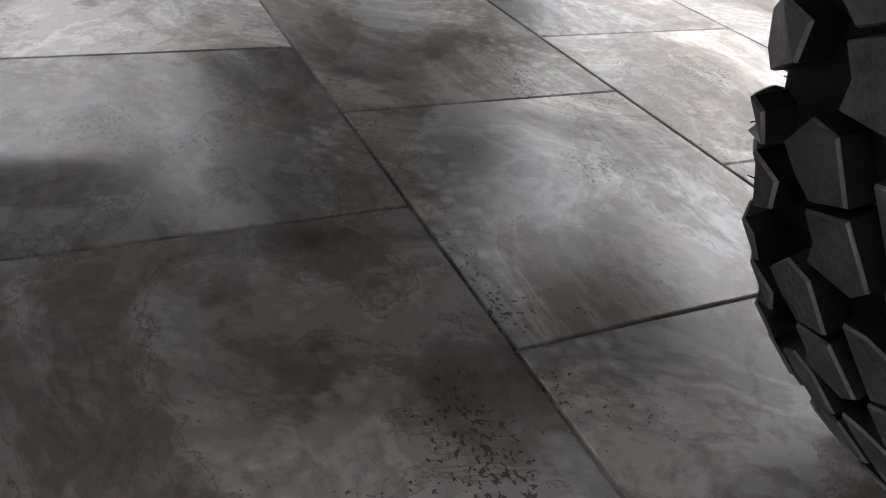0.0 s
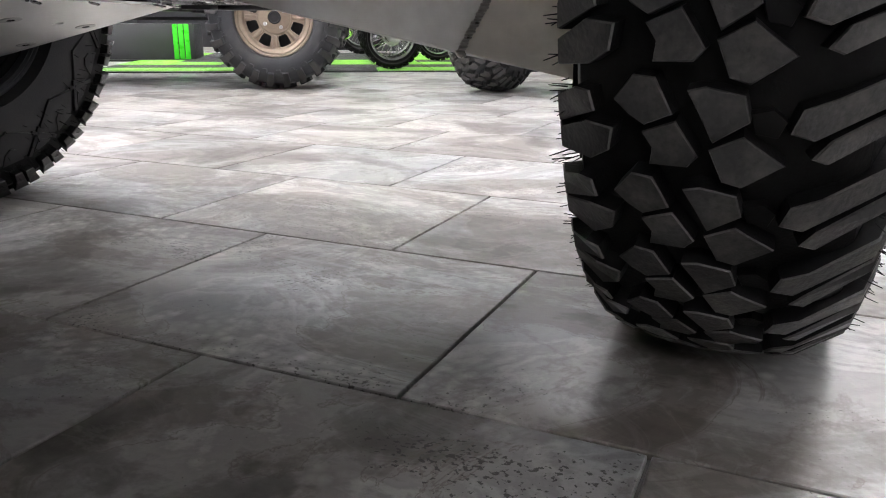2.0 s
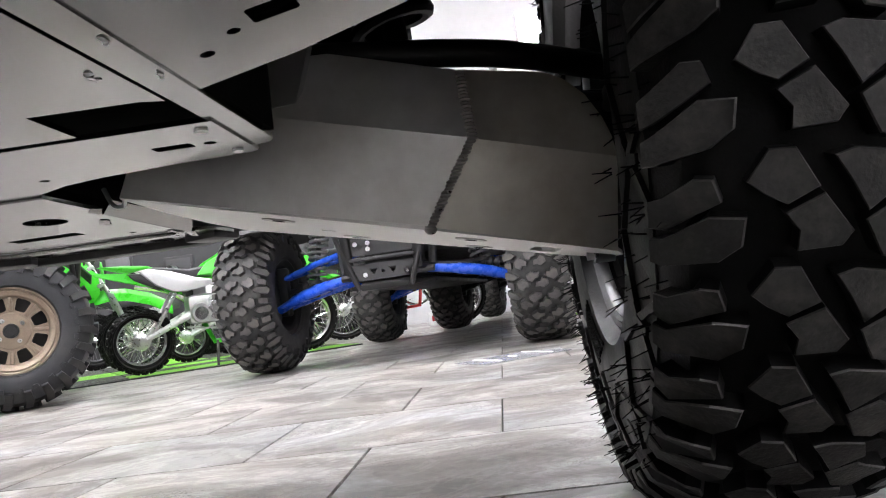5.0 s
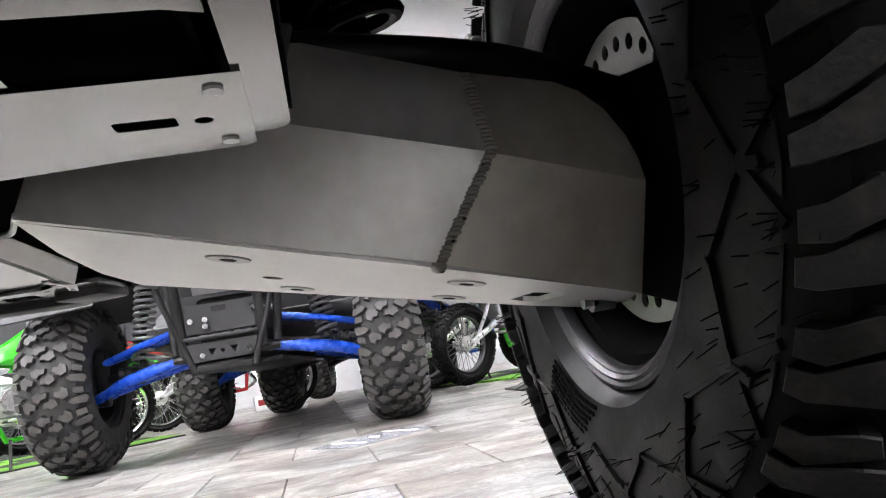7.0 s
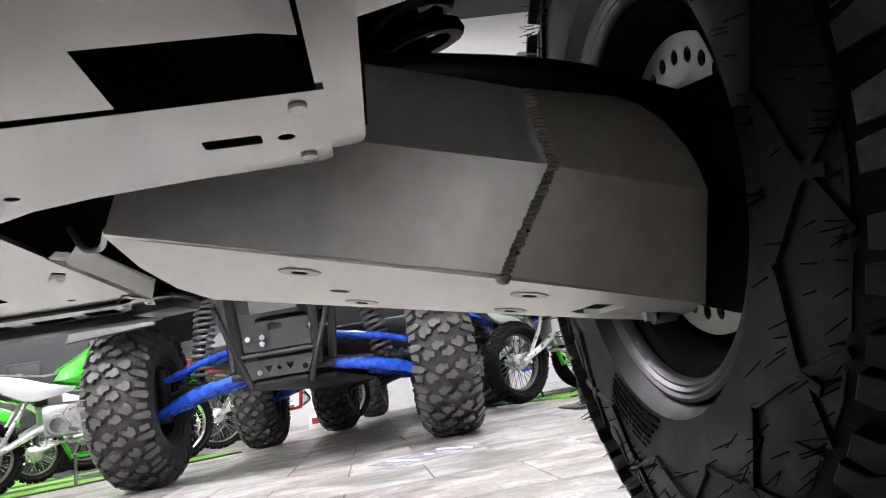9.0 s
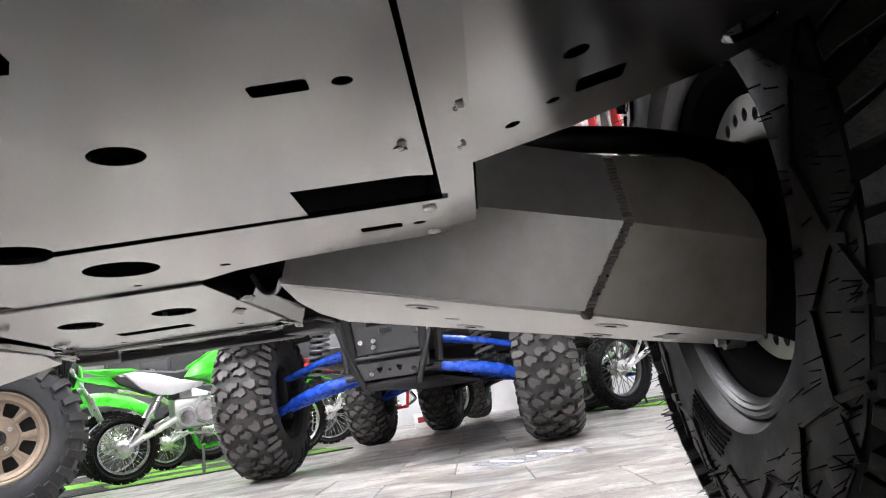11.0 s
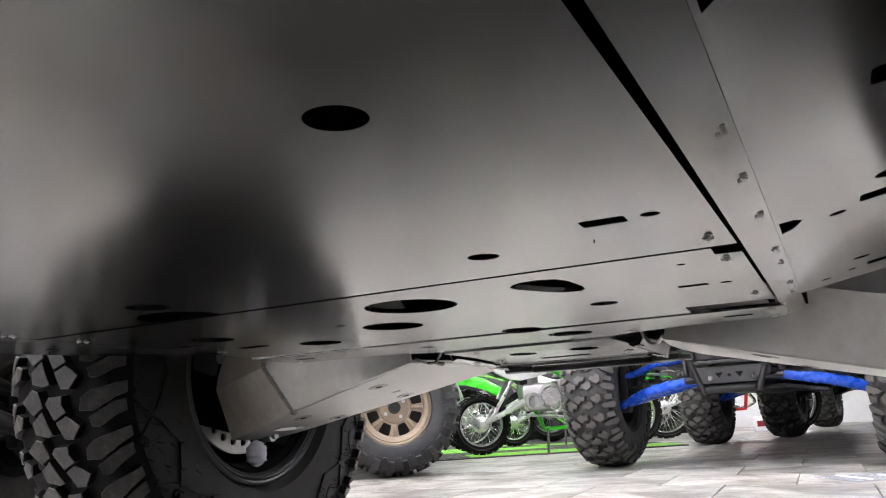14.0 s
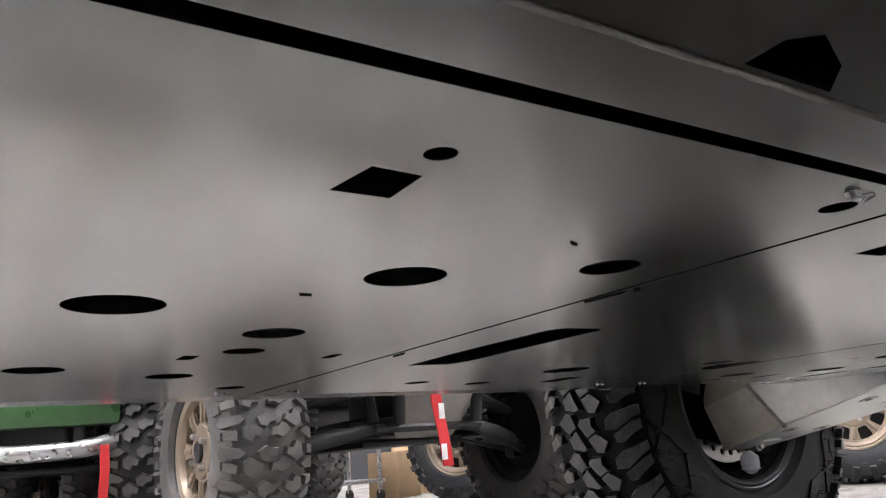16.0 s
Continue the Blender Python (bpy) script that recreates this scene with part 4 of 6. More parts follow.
    sheet(bm, rows_of((g(-0.0060, -0.345, 0.3118), g(0.054, -0.522, 0.269)), (g(-0.0122, -0.369, 0.349), g(0.0365, -0.5255, 0.313)), (g(-0.0183, -0.392, 0.3865), g(0.019, -0.529, 0.357)), (g(-0.0132, -0.391, 0.404), g(0.0195, -0.5265, 0.376)), (g(-0.0080, -0.390, 0.4215), g(0.020, -0.520, 0.396)), (g(-0.0029, -0.389, 0.439), g(0.022, -0.507, 0.420)), (g(0.0003, -0.3885, 0.450), g(0.024, -0.489, 0.438)), (g(0.0023, -0.388, 0.4568), g(0.025, -0.470, 0.448))), -0.004)
    part("outer_wall", bm, M["alu_tint"], guard, "welded raw aluminium sheet with heat tint", 13)
    # added black sheet, keeps the holes in the guard floor dark
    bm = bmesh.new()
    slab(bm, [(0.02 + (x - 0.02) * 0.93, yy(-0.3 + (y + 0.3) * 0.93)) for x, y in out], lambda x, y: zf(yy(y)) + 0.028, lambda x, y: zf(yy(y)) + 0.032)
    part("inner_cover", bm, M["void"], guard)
    # weld bead
    bm = bmesh.new()
    rng = random.Random(8)
    chain = [Vector(g(-0.0055, -0.345, 0.310)), Vector(g(-0.0195, -0.395, 0.386)), Vector(g(0.001, -0.391, 0.458))]
    for a, b in zip(chain, chain[1:]):
        n = int((b - a).length / 0.0036)
        for i in range(n):
            p = a.lerp(b, i / n) + Vector((rng.uniform(-0.0006, 0.0006) - 0.0042, rng.uniform(-0.0006, 0.0006), 0))
            ball(bm, p, rng.uniform(0.0036, 0.0046), 2, (0.95, 1.25, 0.50))
    ball(bm, chain[0], 0.0065, 2)
    part("weld_bead", bm, M["weld"], guard, "rippled weld seam")["kind"] = "stuff"
    for x, y in ((0.017, -0.195), (0.19, -0.240), (0.067, -0.379), (0.184, -0.384)):
        z = zf(y)
        nrm = Vector((0, s * k, -1)).normalized()
        c = Vector(mir((x, y, z), s))
        bm = bmesh.new()
        rod(bm, c - nrm * 0.004, c + nrm * 0.0012, 0.019, 24, 0.016)
        cb = part("countersunk_bolt", bm, M["rim_pale"], guard, "countersunk steel bolt")
        # black disc on the bolt face gives the shade of a recess
        bm = bmesh.new(); rod(bm, c, c + nrm * 0.0016, 0.0065, 6); part("socket", bm, M["void"], cb)
    # arms, joints, shock
    bm = bmesh.new()
    tube(bm, curve([g(-0.03, -0.13, 0.495), g(0.0, -0.27, 0.489), g(0.035, -0.43, 0.479), g(0.10, -0.56, 0.462)]), 0.014, 12)
    tube(bm, curve([g(0.25, -0.10, 0.49), g(0.22, -0.30, 0.47), g(0.16, -0.45, 0.45), g(0.12, -0.56, 0.43)]), 0.017, 12)
    tube(bm, curve([g(0.03, -0.12, 0.415), g(0.06, -0.30, 0.39), g(0.12, -0.56, 0.335)]), 0.02, 12)
    tube(bm, curve([g(0.20, -0.12, 0.415), g(0.17, -0.30, 0.39), g(0.13, -0.56, 0.335)]), 0.02, 12)
    ball(bm, g(0.12, -0.57, 0.43), 0.035); ball(bm, g(0.13, -0.57, 0.33), 0.035)
    part("suspension_arm", bm, M["black"], utv, "black painted tubular suspension arms")
    bm = bmesh.new()
    tube(bm, [g(0.09, -0.10, 0.50), g(0.12, -0.35, 0.43), g(0.14, -0.58, 0.40)], 0.014, 10)
    for t in (0.82, 0.86, 0.90, 0.94):
        a, b = Vector(g(0.12, -0.35, 0.43)), Vector(g(0.14, -0.58, 0.40))
        rod(bm, a.lerp(b, t), a.lerp(b, t + 0.02), 0.034, 14, 0.027)
    part("drive_shaft", bm, M["black"], utv)
    a, b = Vector(g(0.105, -0.335, 0.465)), Vector(g(0.085, -0.275, 0.90))
    bm = bmesh.new()
    rod(bm, a, b, 0.014, 12)
    rod(bm, a.lerp(b, 0.55), b, 0.027, 16)
    ball(bm, a, 0.026)
    sh = part("shock_absorber", bm, M["black"], utv)
    bm = bmesh.new()
    d = (b - a).normalized(); e1 = d.orthogonal().normalized(); e2 = d.cross(e1)
    tube(bm, [a + d * (0.075 + 0.33 * i / 200) + (e1 * math.cos(i / 200 * 24 * math.pi) + e2 * math.sin(i / 200 * 24 * math.pi)) * 0.042 for i in range(201)], 0.0085, 8)
    part("coil_spring", bm, M["black"], sh)
    # added black sheet in place of the shaded hollow above the rail
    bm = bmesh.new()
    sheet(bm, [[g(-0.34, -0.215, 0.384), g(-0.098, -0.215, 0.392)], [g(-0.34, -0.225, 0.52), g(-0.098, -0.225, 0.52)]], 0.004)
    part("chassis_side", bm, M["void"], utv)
    # added black plate behind the belly opening, so it reads as dark
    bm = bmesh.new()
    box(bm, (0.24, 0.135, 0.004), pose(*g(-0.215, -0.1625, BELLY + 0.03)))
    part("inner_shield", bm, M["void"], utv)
    # bracket beside the chassis
    bm = bmesh.new()
    sheet(bm, [[g(-0.062, -0.16, 0.425), g(-0.062, -0.245, 0.432), g(-0.060, -0.252, 0.442)], [g(-0.062, -0.16, 0.49), g(-0.062, -0.262, 0.482), g(-0.055, -0.264, 0.482)]], 0.004)
    part("arm_bracket", bm, M["alu_guard"], utv, "folded aluminium arm bracket")
    # sill and wheel arch
    bm = bmesh.new()
    sheet(bm, [[(-0.60, CY - s * 0.585, 0.42), (-1.9, CY - s * 0.585, 0.42)], [(-0.58, CY - s * 0.66, 0.46), (-1.9, CY - s * 0.66, 0.46)], [(-0.56, CY - s * 0.69, 0.56), (-1.9, CY - s * 0.69, 0.56)], [(-0.54, CY - s * 0.66, 0.66), (-1.9, CY - s * 0.66, 0.66)]], 0.008)
    part("sill", bm, M["plastic"], utv, "black plastic side sill")
    # unseen side panel, added to block lamp light above the sill
    bm = bmesh.new()
    sheet(bm, [[(-0.47, CY - s * 0.66, 0.64), (-1.75, CY - s * 0.66, 0.64)], [(-0.45, CY - s * 0.70, 0.82), (-1.75, CY - s * 0.70, 0.82)], [(-0.45, CY - s * 0.66, 1.02), (-1.72, CY - s * 0.66, 0.98)]], 0.012)
    part("half_door", bm, M["plastic"], utv, "black half-door panel, unseen, added to block light")
    # added curved sheet, shades the tread from lamps behind the wheel
    bm = bmesh.new()
    sheet(bm, [[(x, CY - s * 0.46, z), (x, CY - s * 0.74, z)] for x, z in ((-0.345, 0.452), (-0.325, 0.54), (-0.27, 0.66), (-0.18, 0.77), (-0.05, 0.85))], 0.006)
    part("arch_liner", bm, M["void"], utv, "added black sheet that shades the front tyre")
    for cx in (0.15, -2.15):
        bm = bmesh.new()
        arc = [(cx + 0.52 * math.cos(radians(q)), 0.42 + 0.52 * math.sin(radians(q))) for q in range(46, 137, 10)]
        sheet(bm, [[(x, CY - s * 0.34, z + 0.04) for x, z in arc], [(x, CY - s * 0.62, z + 0.03) for x, z in arc], [(x, CY - s * 0.84, z) for x, z in arc]], 0.008)
        part("fender", bm, M["plastic"], utv, "black plastic wheel arch flare")
# chassis core and body; the upper body is unseen, added for its shade
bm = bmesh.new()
# black tray and filler boxes are added to stop light leaks
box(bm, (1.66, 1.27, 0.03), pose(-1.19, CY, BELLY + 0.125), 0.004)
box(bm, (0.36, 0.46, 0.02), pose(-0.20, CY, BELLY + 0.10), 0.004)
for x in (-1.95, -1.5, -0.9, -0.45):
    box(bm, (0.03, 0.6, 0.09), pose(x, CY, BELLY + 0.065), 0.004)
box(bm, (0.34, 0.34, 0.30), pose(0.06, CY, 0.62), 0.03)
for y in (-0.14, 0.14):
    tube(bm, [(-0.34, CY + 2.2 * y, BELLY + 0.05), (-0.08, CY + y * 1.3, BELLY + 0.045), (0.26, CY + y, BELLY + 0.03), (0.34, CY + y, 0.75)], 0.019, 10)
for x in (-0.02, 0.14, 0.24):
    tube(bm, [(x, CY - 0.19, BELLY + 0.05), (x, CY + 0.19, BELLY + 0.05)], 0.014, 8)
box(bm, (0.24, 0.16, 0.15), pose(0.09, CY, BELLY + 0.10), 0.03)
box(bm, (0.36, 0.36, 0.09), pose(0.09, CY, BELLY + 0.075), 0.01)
part("chassis_frame", bm, M["void"], utv, "black tubular chassis frame with added filler boxes")
# added black boxes fill the dark space beside the shocks
for s in (1, -1):
    bm = bmesh.new()
    box(bm, (0.17, 0.22, 0.34), pose(0.215, CY - s * 0.315, 0.66), 0.02)
    part("shock_tower", bm, M["void"], utv)
bm = bmesh.new()
sheet(bm, [[(-0.42, CY - 0.6, 0.72), (-0.42, CY + 0.6, 0.72)], [(-0.40, CY - 0.6, 1.05), (-0.40, CY + 0.6, 1.05)], [(0.10, CY - 0.46, 1.04), (0.10, CY + 0.46, 1.04)], [(0.52, CY - 0.44, 0.93), (0.52, CY + 0.44, 0.93)], [(0.56, CY - 0.44, 0.83), (0.56, CY + 0.44, 0.83)]], 0.01)
part("hood", bm, M["plastic"], utv, "black plastic bonnet")
# unseen nose plate and front panel, added to keep the floor behind shaded
bm = bmesh.new()
sheet(bm, [[(0.262, CY - 0.17, 0.372), (0.262, CY + 0.17, 0.372)], [(0.40, CY - 0.30, 0.412), (0.40, CY + 0.30, 0.412)], [(0.53, CY - 0.36, 0.442), (0.53, CY + 0.36, 0.442)]], 0.005)
part("front_ramp", bm, M["plastic"], utv, "black sloping plate under the nose, added to block light")
bm = bmesh.new()
sheet(bm, [[(0.53, CY - 0.37, 0.438), (0.53, CY + 0.37, 0.438)], [(0.56, CY - 0.38, 0.60), (0.56, CY + 0.38, 0.60)], [(0.55, CY - 0.40, 0.84), (0.55, CY + 0.40, 0.84)]], 0.02)
part("grille", bm, M["plastic"], utv, "black front panel, unseen, added to block light")
# unseen plate over the front wheels, added to shade the floor below
bm = bmesh.new()
sheet(bm, [[(-0.44, CY - 0.80, 0.80), (-0.44, CY + 0.80, 0.80)], [(0.0, CY - 0.82, 0.88), (0.0, CY + 0.82, 0.88)], [(0.30, CY - 0.82, 0.90), (0.30, CY + 0.82, 0.90)], [(0.55, CY - 0.76, 0.80), (0.55, CY + 0.76, 0.80)]], 0.008)
part("fender_liner", bm, M["plastic"], utv)
# added sheet closing a gap that let lamp light onto the guard
bm = bmesh.new()
sheet(bm, [[(-0.392, CY - 0.62, 0.56), (-0.392, CY + 0.62, 0.56)], [(-0.396, CY - 0.62, 0.66), (-0.396, CY + 0.62, 0.66)], [(-0.412, CY - 0.62, 0.80), (-0.412, CY + 0.62, 0.80)]], 0.006)
part("firewall", bm, M["plastic"], utv)
bm = bmesh.new()
box(bm, (1.65, 1.26, 0.10), pose(-1.22, CY, 0.60), 0.02)
box(bm, (0.9, 1.3, 0.45), pose(-2.1, CY, 0.98), 0.05)
box(bm, (0.45, 0.5, 0.6), pose(-1.25, CY - 0.33, 0.92), 0.06)
box(bm, (0.45, 0.5, 0.6), pose(-1.25, CY + 0.33, 0.92), 0.06)
part("body_tub", bm, M["plastic"], utv, "black plastic cabin tub and cargo bed")
bm = bmesh.new()
for s in (1, -1):
    tube(bm, curve([(-0.42, CY - s * 0.58, 0.95), (-0.75, CY - s * 0.56, 1.55), (-1.0, CY - s * 0.52, 1.72), (-1.75, CY - s * 0.52, 1.72), (-2.0, CY - s * 0.56, 1.15)]), 0.024, 10)
    tube(bm, [(-1.6, CY - s * 0.52, 1.72), (-1.65, CY - s * 0.60, 0.66)], 0.024, 10)
for x, z in ((-0.95, 1.70), (-1.75, 1.72)):
    tube(bm, [(x, CY - 0.52, z), (x, CY + 0.52, z)], 0.024, 10)
part("roll_cage", bm, M["black"], utv, "black steel roll cage")
bm = bmesh.new(); box(bm, (0.85, 1.06, 0.03), pose(-1.36, CY, 1.755), 0.012); part("roof", bm, M["plastic"], utv)
YC = 0.727     # from the centre line to the middle of a tyre
for x, sgn in ((0.145, 1), (0.145, -1), (-2.15, 1), (-2.15, -1)):
    w = wheel(utv, pose(x, CY - sgn * YC, AXLE, 0, TURN, 180 if sgn > 0 else 0), tyre_main, rim_main, MAIN_EXTRAS, "new black mud-terrain tyre with chunky tread and moulding hairs")
    if x > 0 and sgn < 0:
        bm = bmesh.new()
        ball(bm, (0.0, 0.0, 0.0), 0.019, 3, (0.85, 1.0, 1.2))
        for q in (-0.010, 0.0, 0.010):
            rod(bm, (0, 0, q - 0.003), (0, 0, q + 0.003), 0.0185, 18, 0.0165)
        bmesh.ops.transform(bm, matrix=w.matrix_basis.inverted() @ pose(0.052, CY - sgn * 0.565, 0.243), verts=bm.verts)
        part("joint_boot", bm, M["boot"], w, "pale grey rubber joint boot")
    for bz, bx in ((0.085, -0.085), (-0.085, -0.075), (0.0, -0.12), (-0.115, 0.03)):
        o = new("knuckle_bolt", kbolt_me)
        o.parent, o.location = w, (bx, 0, bz)
    if sgn > 0 and x > 0:
        rng = random.Random(12)
        bm = bmesh.new()
        for row in range(6):
            r0, q = 0.226 + 0.0075 * row, 50.0
            while q < 80 - 2 * row:
                step = rng.uniform(0.5, 1.6)
                u = 1 + (R_MAIN - 0.017 - 0.04 - r0) / ((R_MAIN - 0.04 - RIM_MAIN - 0.02 - 0.0) / 1.15)
                yw = section(u, HW_MAIN, R_MAIN - 0.017, (R_MAIN - 0.04 - RIM_MAIN - 0.02) / 1.15)[0]
                a = radians(q + step / 2)
                box(bm, (radians(step) * r0, 0.0022, 0.0038), Matrix.Translation((x + r0 * math.cos(a), CY - YC + yw, AXLE - r0 * math.sin(a))) @ Matrix.Rotation(a - math.pi / 2, 4, "Y"))
                q += step + rng.choice((0.35, 0.35, 1.0))
        bmesh.ops.transform(bm, matrix=w.matrix_basis.inverted(), verts=bm.verts)
        part("moulded_lettering", bm, M["void"], w, "rows of fine moulded marks")["kind"] = "stuff"


# ---- other vehicles in the showroom ----
R_BLUE, HW_BLUE = 0.368, 0.108
# scuffed tops over a darker carcass that also holds groove shade
tyre_knob = mesh_of("tyre", tyre_mesh(R_BLUE, HW_BLUE, 0.178, KNOB, 24, 0.020, 0, 5, 0.92, 72), M["rubber_mid"], 30)
tyre_knob.materials.append(M["rubber_old"])
tyre_dusty = tyre_knob.copy()
tyre_dusty.materials[0] = M["rubber_old"]
rim_black = spoked_rim(0.178, 0.115, 7, 0.5, M["black"])
R_BAR, HW_BAR = 0.362, 0.112
tyre_bar = mesh_of("tyre", tyre_mesh(R_BAR, HW_BAR, 0.185, BAR, 24, 0.019, 0, 6, 0.95, 72), M["rubber_wall"], 30)
tyre_bar.materials.append(M["rubber_mid"])


def bronze_rim():
    """Cast eight-spoke wheel with a thick outer ring, a hub with four studs and a black cap."""
    me = mesh_of("wheel", rim_mesh(0.185, 0.108), M["bronze"], 35)
    y, r = 0.070, 0.185
    bm = bmesh.new()
    lathe(bm, [(y + 0.03, r * 1.02), (y + 0.036, r * 0.96), (y + 0.030, r * 0.88), (y + 0.012, r * 0.82), (y - 0.01, r * 0.82), (y - 0.01, r * 1.0)], 64, True)
    ring = mesh_of("rim_ring", bm, M["bronze"], 35)
    bm = bmesh.new()
    lathe(bm, [(y + 0.004, r * 0.47), (y + 0.013, r * 0.43), (y + 0.017, r * 0.22), (y + 0.017, 0.0005), (y - 0.03, 0.0005), (y - 0.03, r * 0.47)], 48)
    centre = mesh_of("wheel_centre", bm, M["bronze"], 35)
    slots = []
    for k in range(8):
        a = 2 * math.pi * k / 8
        at = lambda q, w: (q * r * math.cos(a) - w * r * math.sin(a), q * r * math.sin(a) + w * r * math.cos(a))
        slots.append([at(0.50, -0.095), (at(0.50, 0.095)), at(0.54, 0.125), at(0.76, 0.165), at(0.80, 0.14), at(0.815, 0.0), at(0.80, -0.14), at(0.76, -0.165), at(0.54, -0.125)])
    face = bmesh.new()
    slab(face, circle(0, 0, r * 0.90, 64), -0.012, 0.0, slots)
    for v in face.verts:
        v.co.z += y + 0.006 + 0.010 * (math.hypot(v.co.x, v.co.y) / r) ** 2
    bmesh.ops.transform(face, matrix=Matrix(((1, 0, 0, 0), (0, 0, 1, 0), (0, -1, 0, 0), (0, 0, 0, 1))), verts=face.verts)
    bm = bmesh.new()
    box(bm, (r * 0.34, 0.012, r * 0.09), pose(r * 0.65, y + 0.012, 0), 0.004)
    spoke = mesh_of("spoke", bm, M["bronze"], 35)
    RIM_PARTS[me.name] = [("rim_ring", ring, 0), ("wheel_centre", centre, 0), ("wheel_face", mesh_of("wheel_face", face, M["bronze"], 35), 0)]
    RIM_PARTS[me.name] += [("spoke", spoke, -2 * math.pi * (k + 0.5) / 8) for k in range(8)]
    return me


rim_bronze = bronze_rim()
rim_bronze_dark = rim_bronze.copy()      # the same cast face; its barrel is black for the shade inside
rim_bronze_dark.materials[0] = M["black"]
RIM_PARTS[rim_bronze_dark.name] = RIM_PARTS[rim_bronze.name]
bm = bmesh.new()
lathe(bm, [(0.080, 0.034), (0.096, 0.033), (0.098, 0.027), (0.094, 0.024), (0.094, 0.0005)], 32)
cap_me = mesh_of("hub_cap", bm, M["black"], 35)
bm = bmesh.new()
rod(bm, (0, 0.085, 0), (0, 0.103, 0), 0.0095, 12); rod(bm, (0, 0.103, 0), (0, 0.106, 0), 0.006, 6)
nut_me = mesh_of("lug_nut", bm, M["steel"], 35)
# added black disc that keeps the inside of the rims dark
bm = bmesh.new()
lathe(bm, [(-0.03, 0.0005), (-0.03, 0.165), (0.0, 0.168), (0.02, 0.165), (0.02, 0.0005)], 40)
rim_backing_me = mesh_of("brake_drum", bm, M["black"], 35)


def lug_nuts(w, n=4, r=0.057):
    for k in range(n):
        a = 2 * math.pi * (k + 0.35) / n
        o = new("lug_nut", nut_me)
        o.parent, o.location = w, (r * math.cos(a), 0, r * math.sin(a))


def coil_shock(parent, a, b, spring, label):
    a, b = Vector(a), Vector(b)
    d = (b - a).normalized(); e1 = d.orthogonal().normalized(); e2 = d.cross(e1)
    bm = bmesh.new()
    rod(bm, a, b, 0.013, 12)
    rod(bm, a.lerp(b, 0.5), a.lerp(b, 0.95), 0.026, 16)
    rod(bm, a.lerp(b, 0.08), a.lerp(b, 0.11), 0.046, 20); rod(bm, a.lerp(b, 0.88), a.lerp(b, 0.91), 0.046, 20)
    ball(bm, a, 0.022); ball(bm, b, 0.022)
    sh = part("shock_absorber", bm, M["black"], parent)
    bm = bmesh.new()
    L = (b - a).length
    tube(bm, [a + d * L * (0.11 + 0.77 * i / 240) + (e1 * math.cos(i / 240 * 32 * math.pi) + e2 * math.sin(i / 240 * 32 * math.pi)) * 0.043 for i in range(241)], 0.0085, 6)
    part("coil_spring", bm, spring, sh, label)


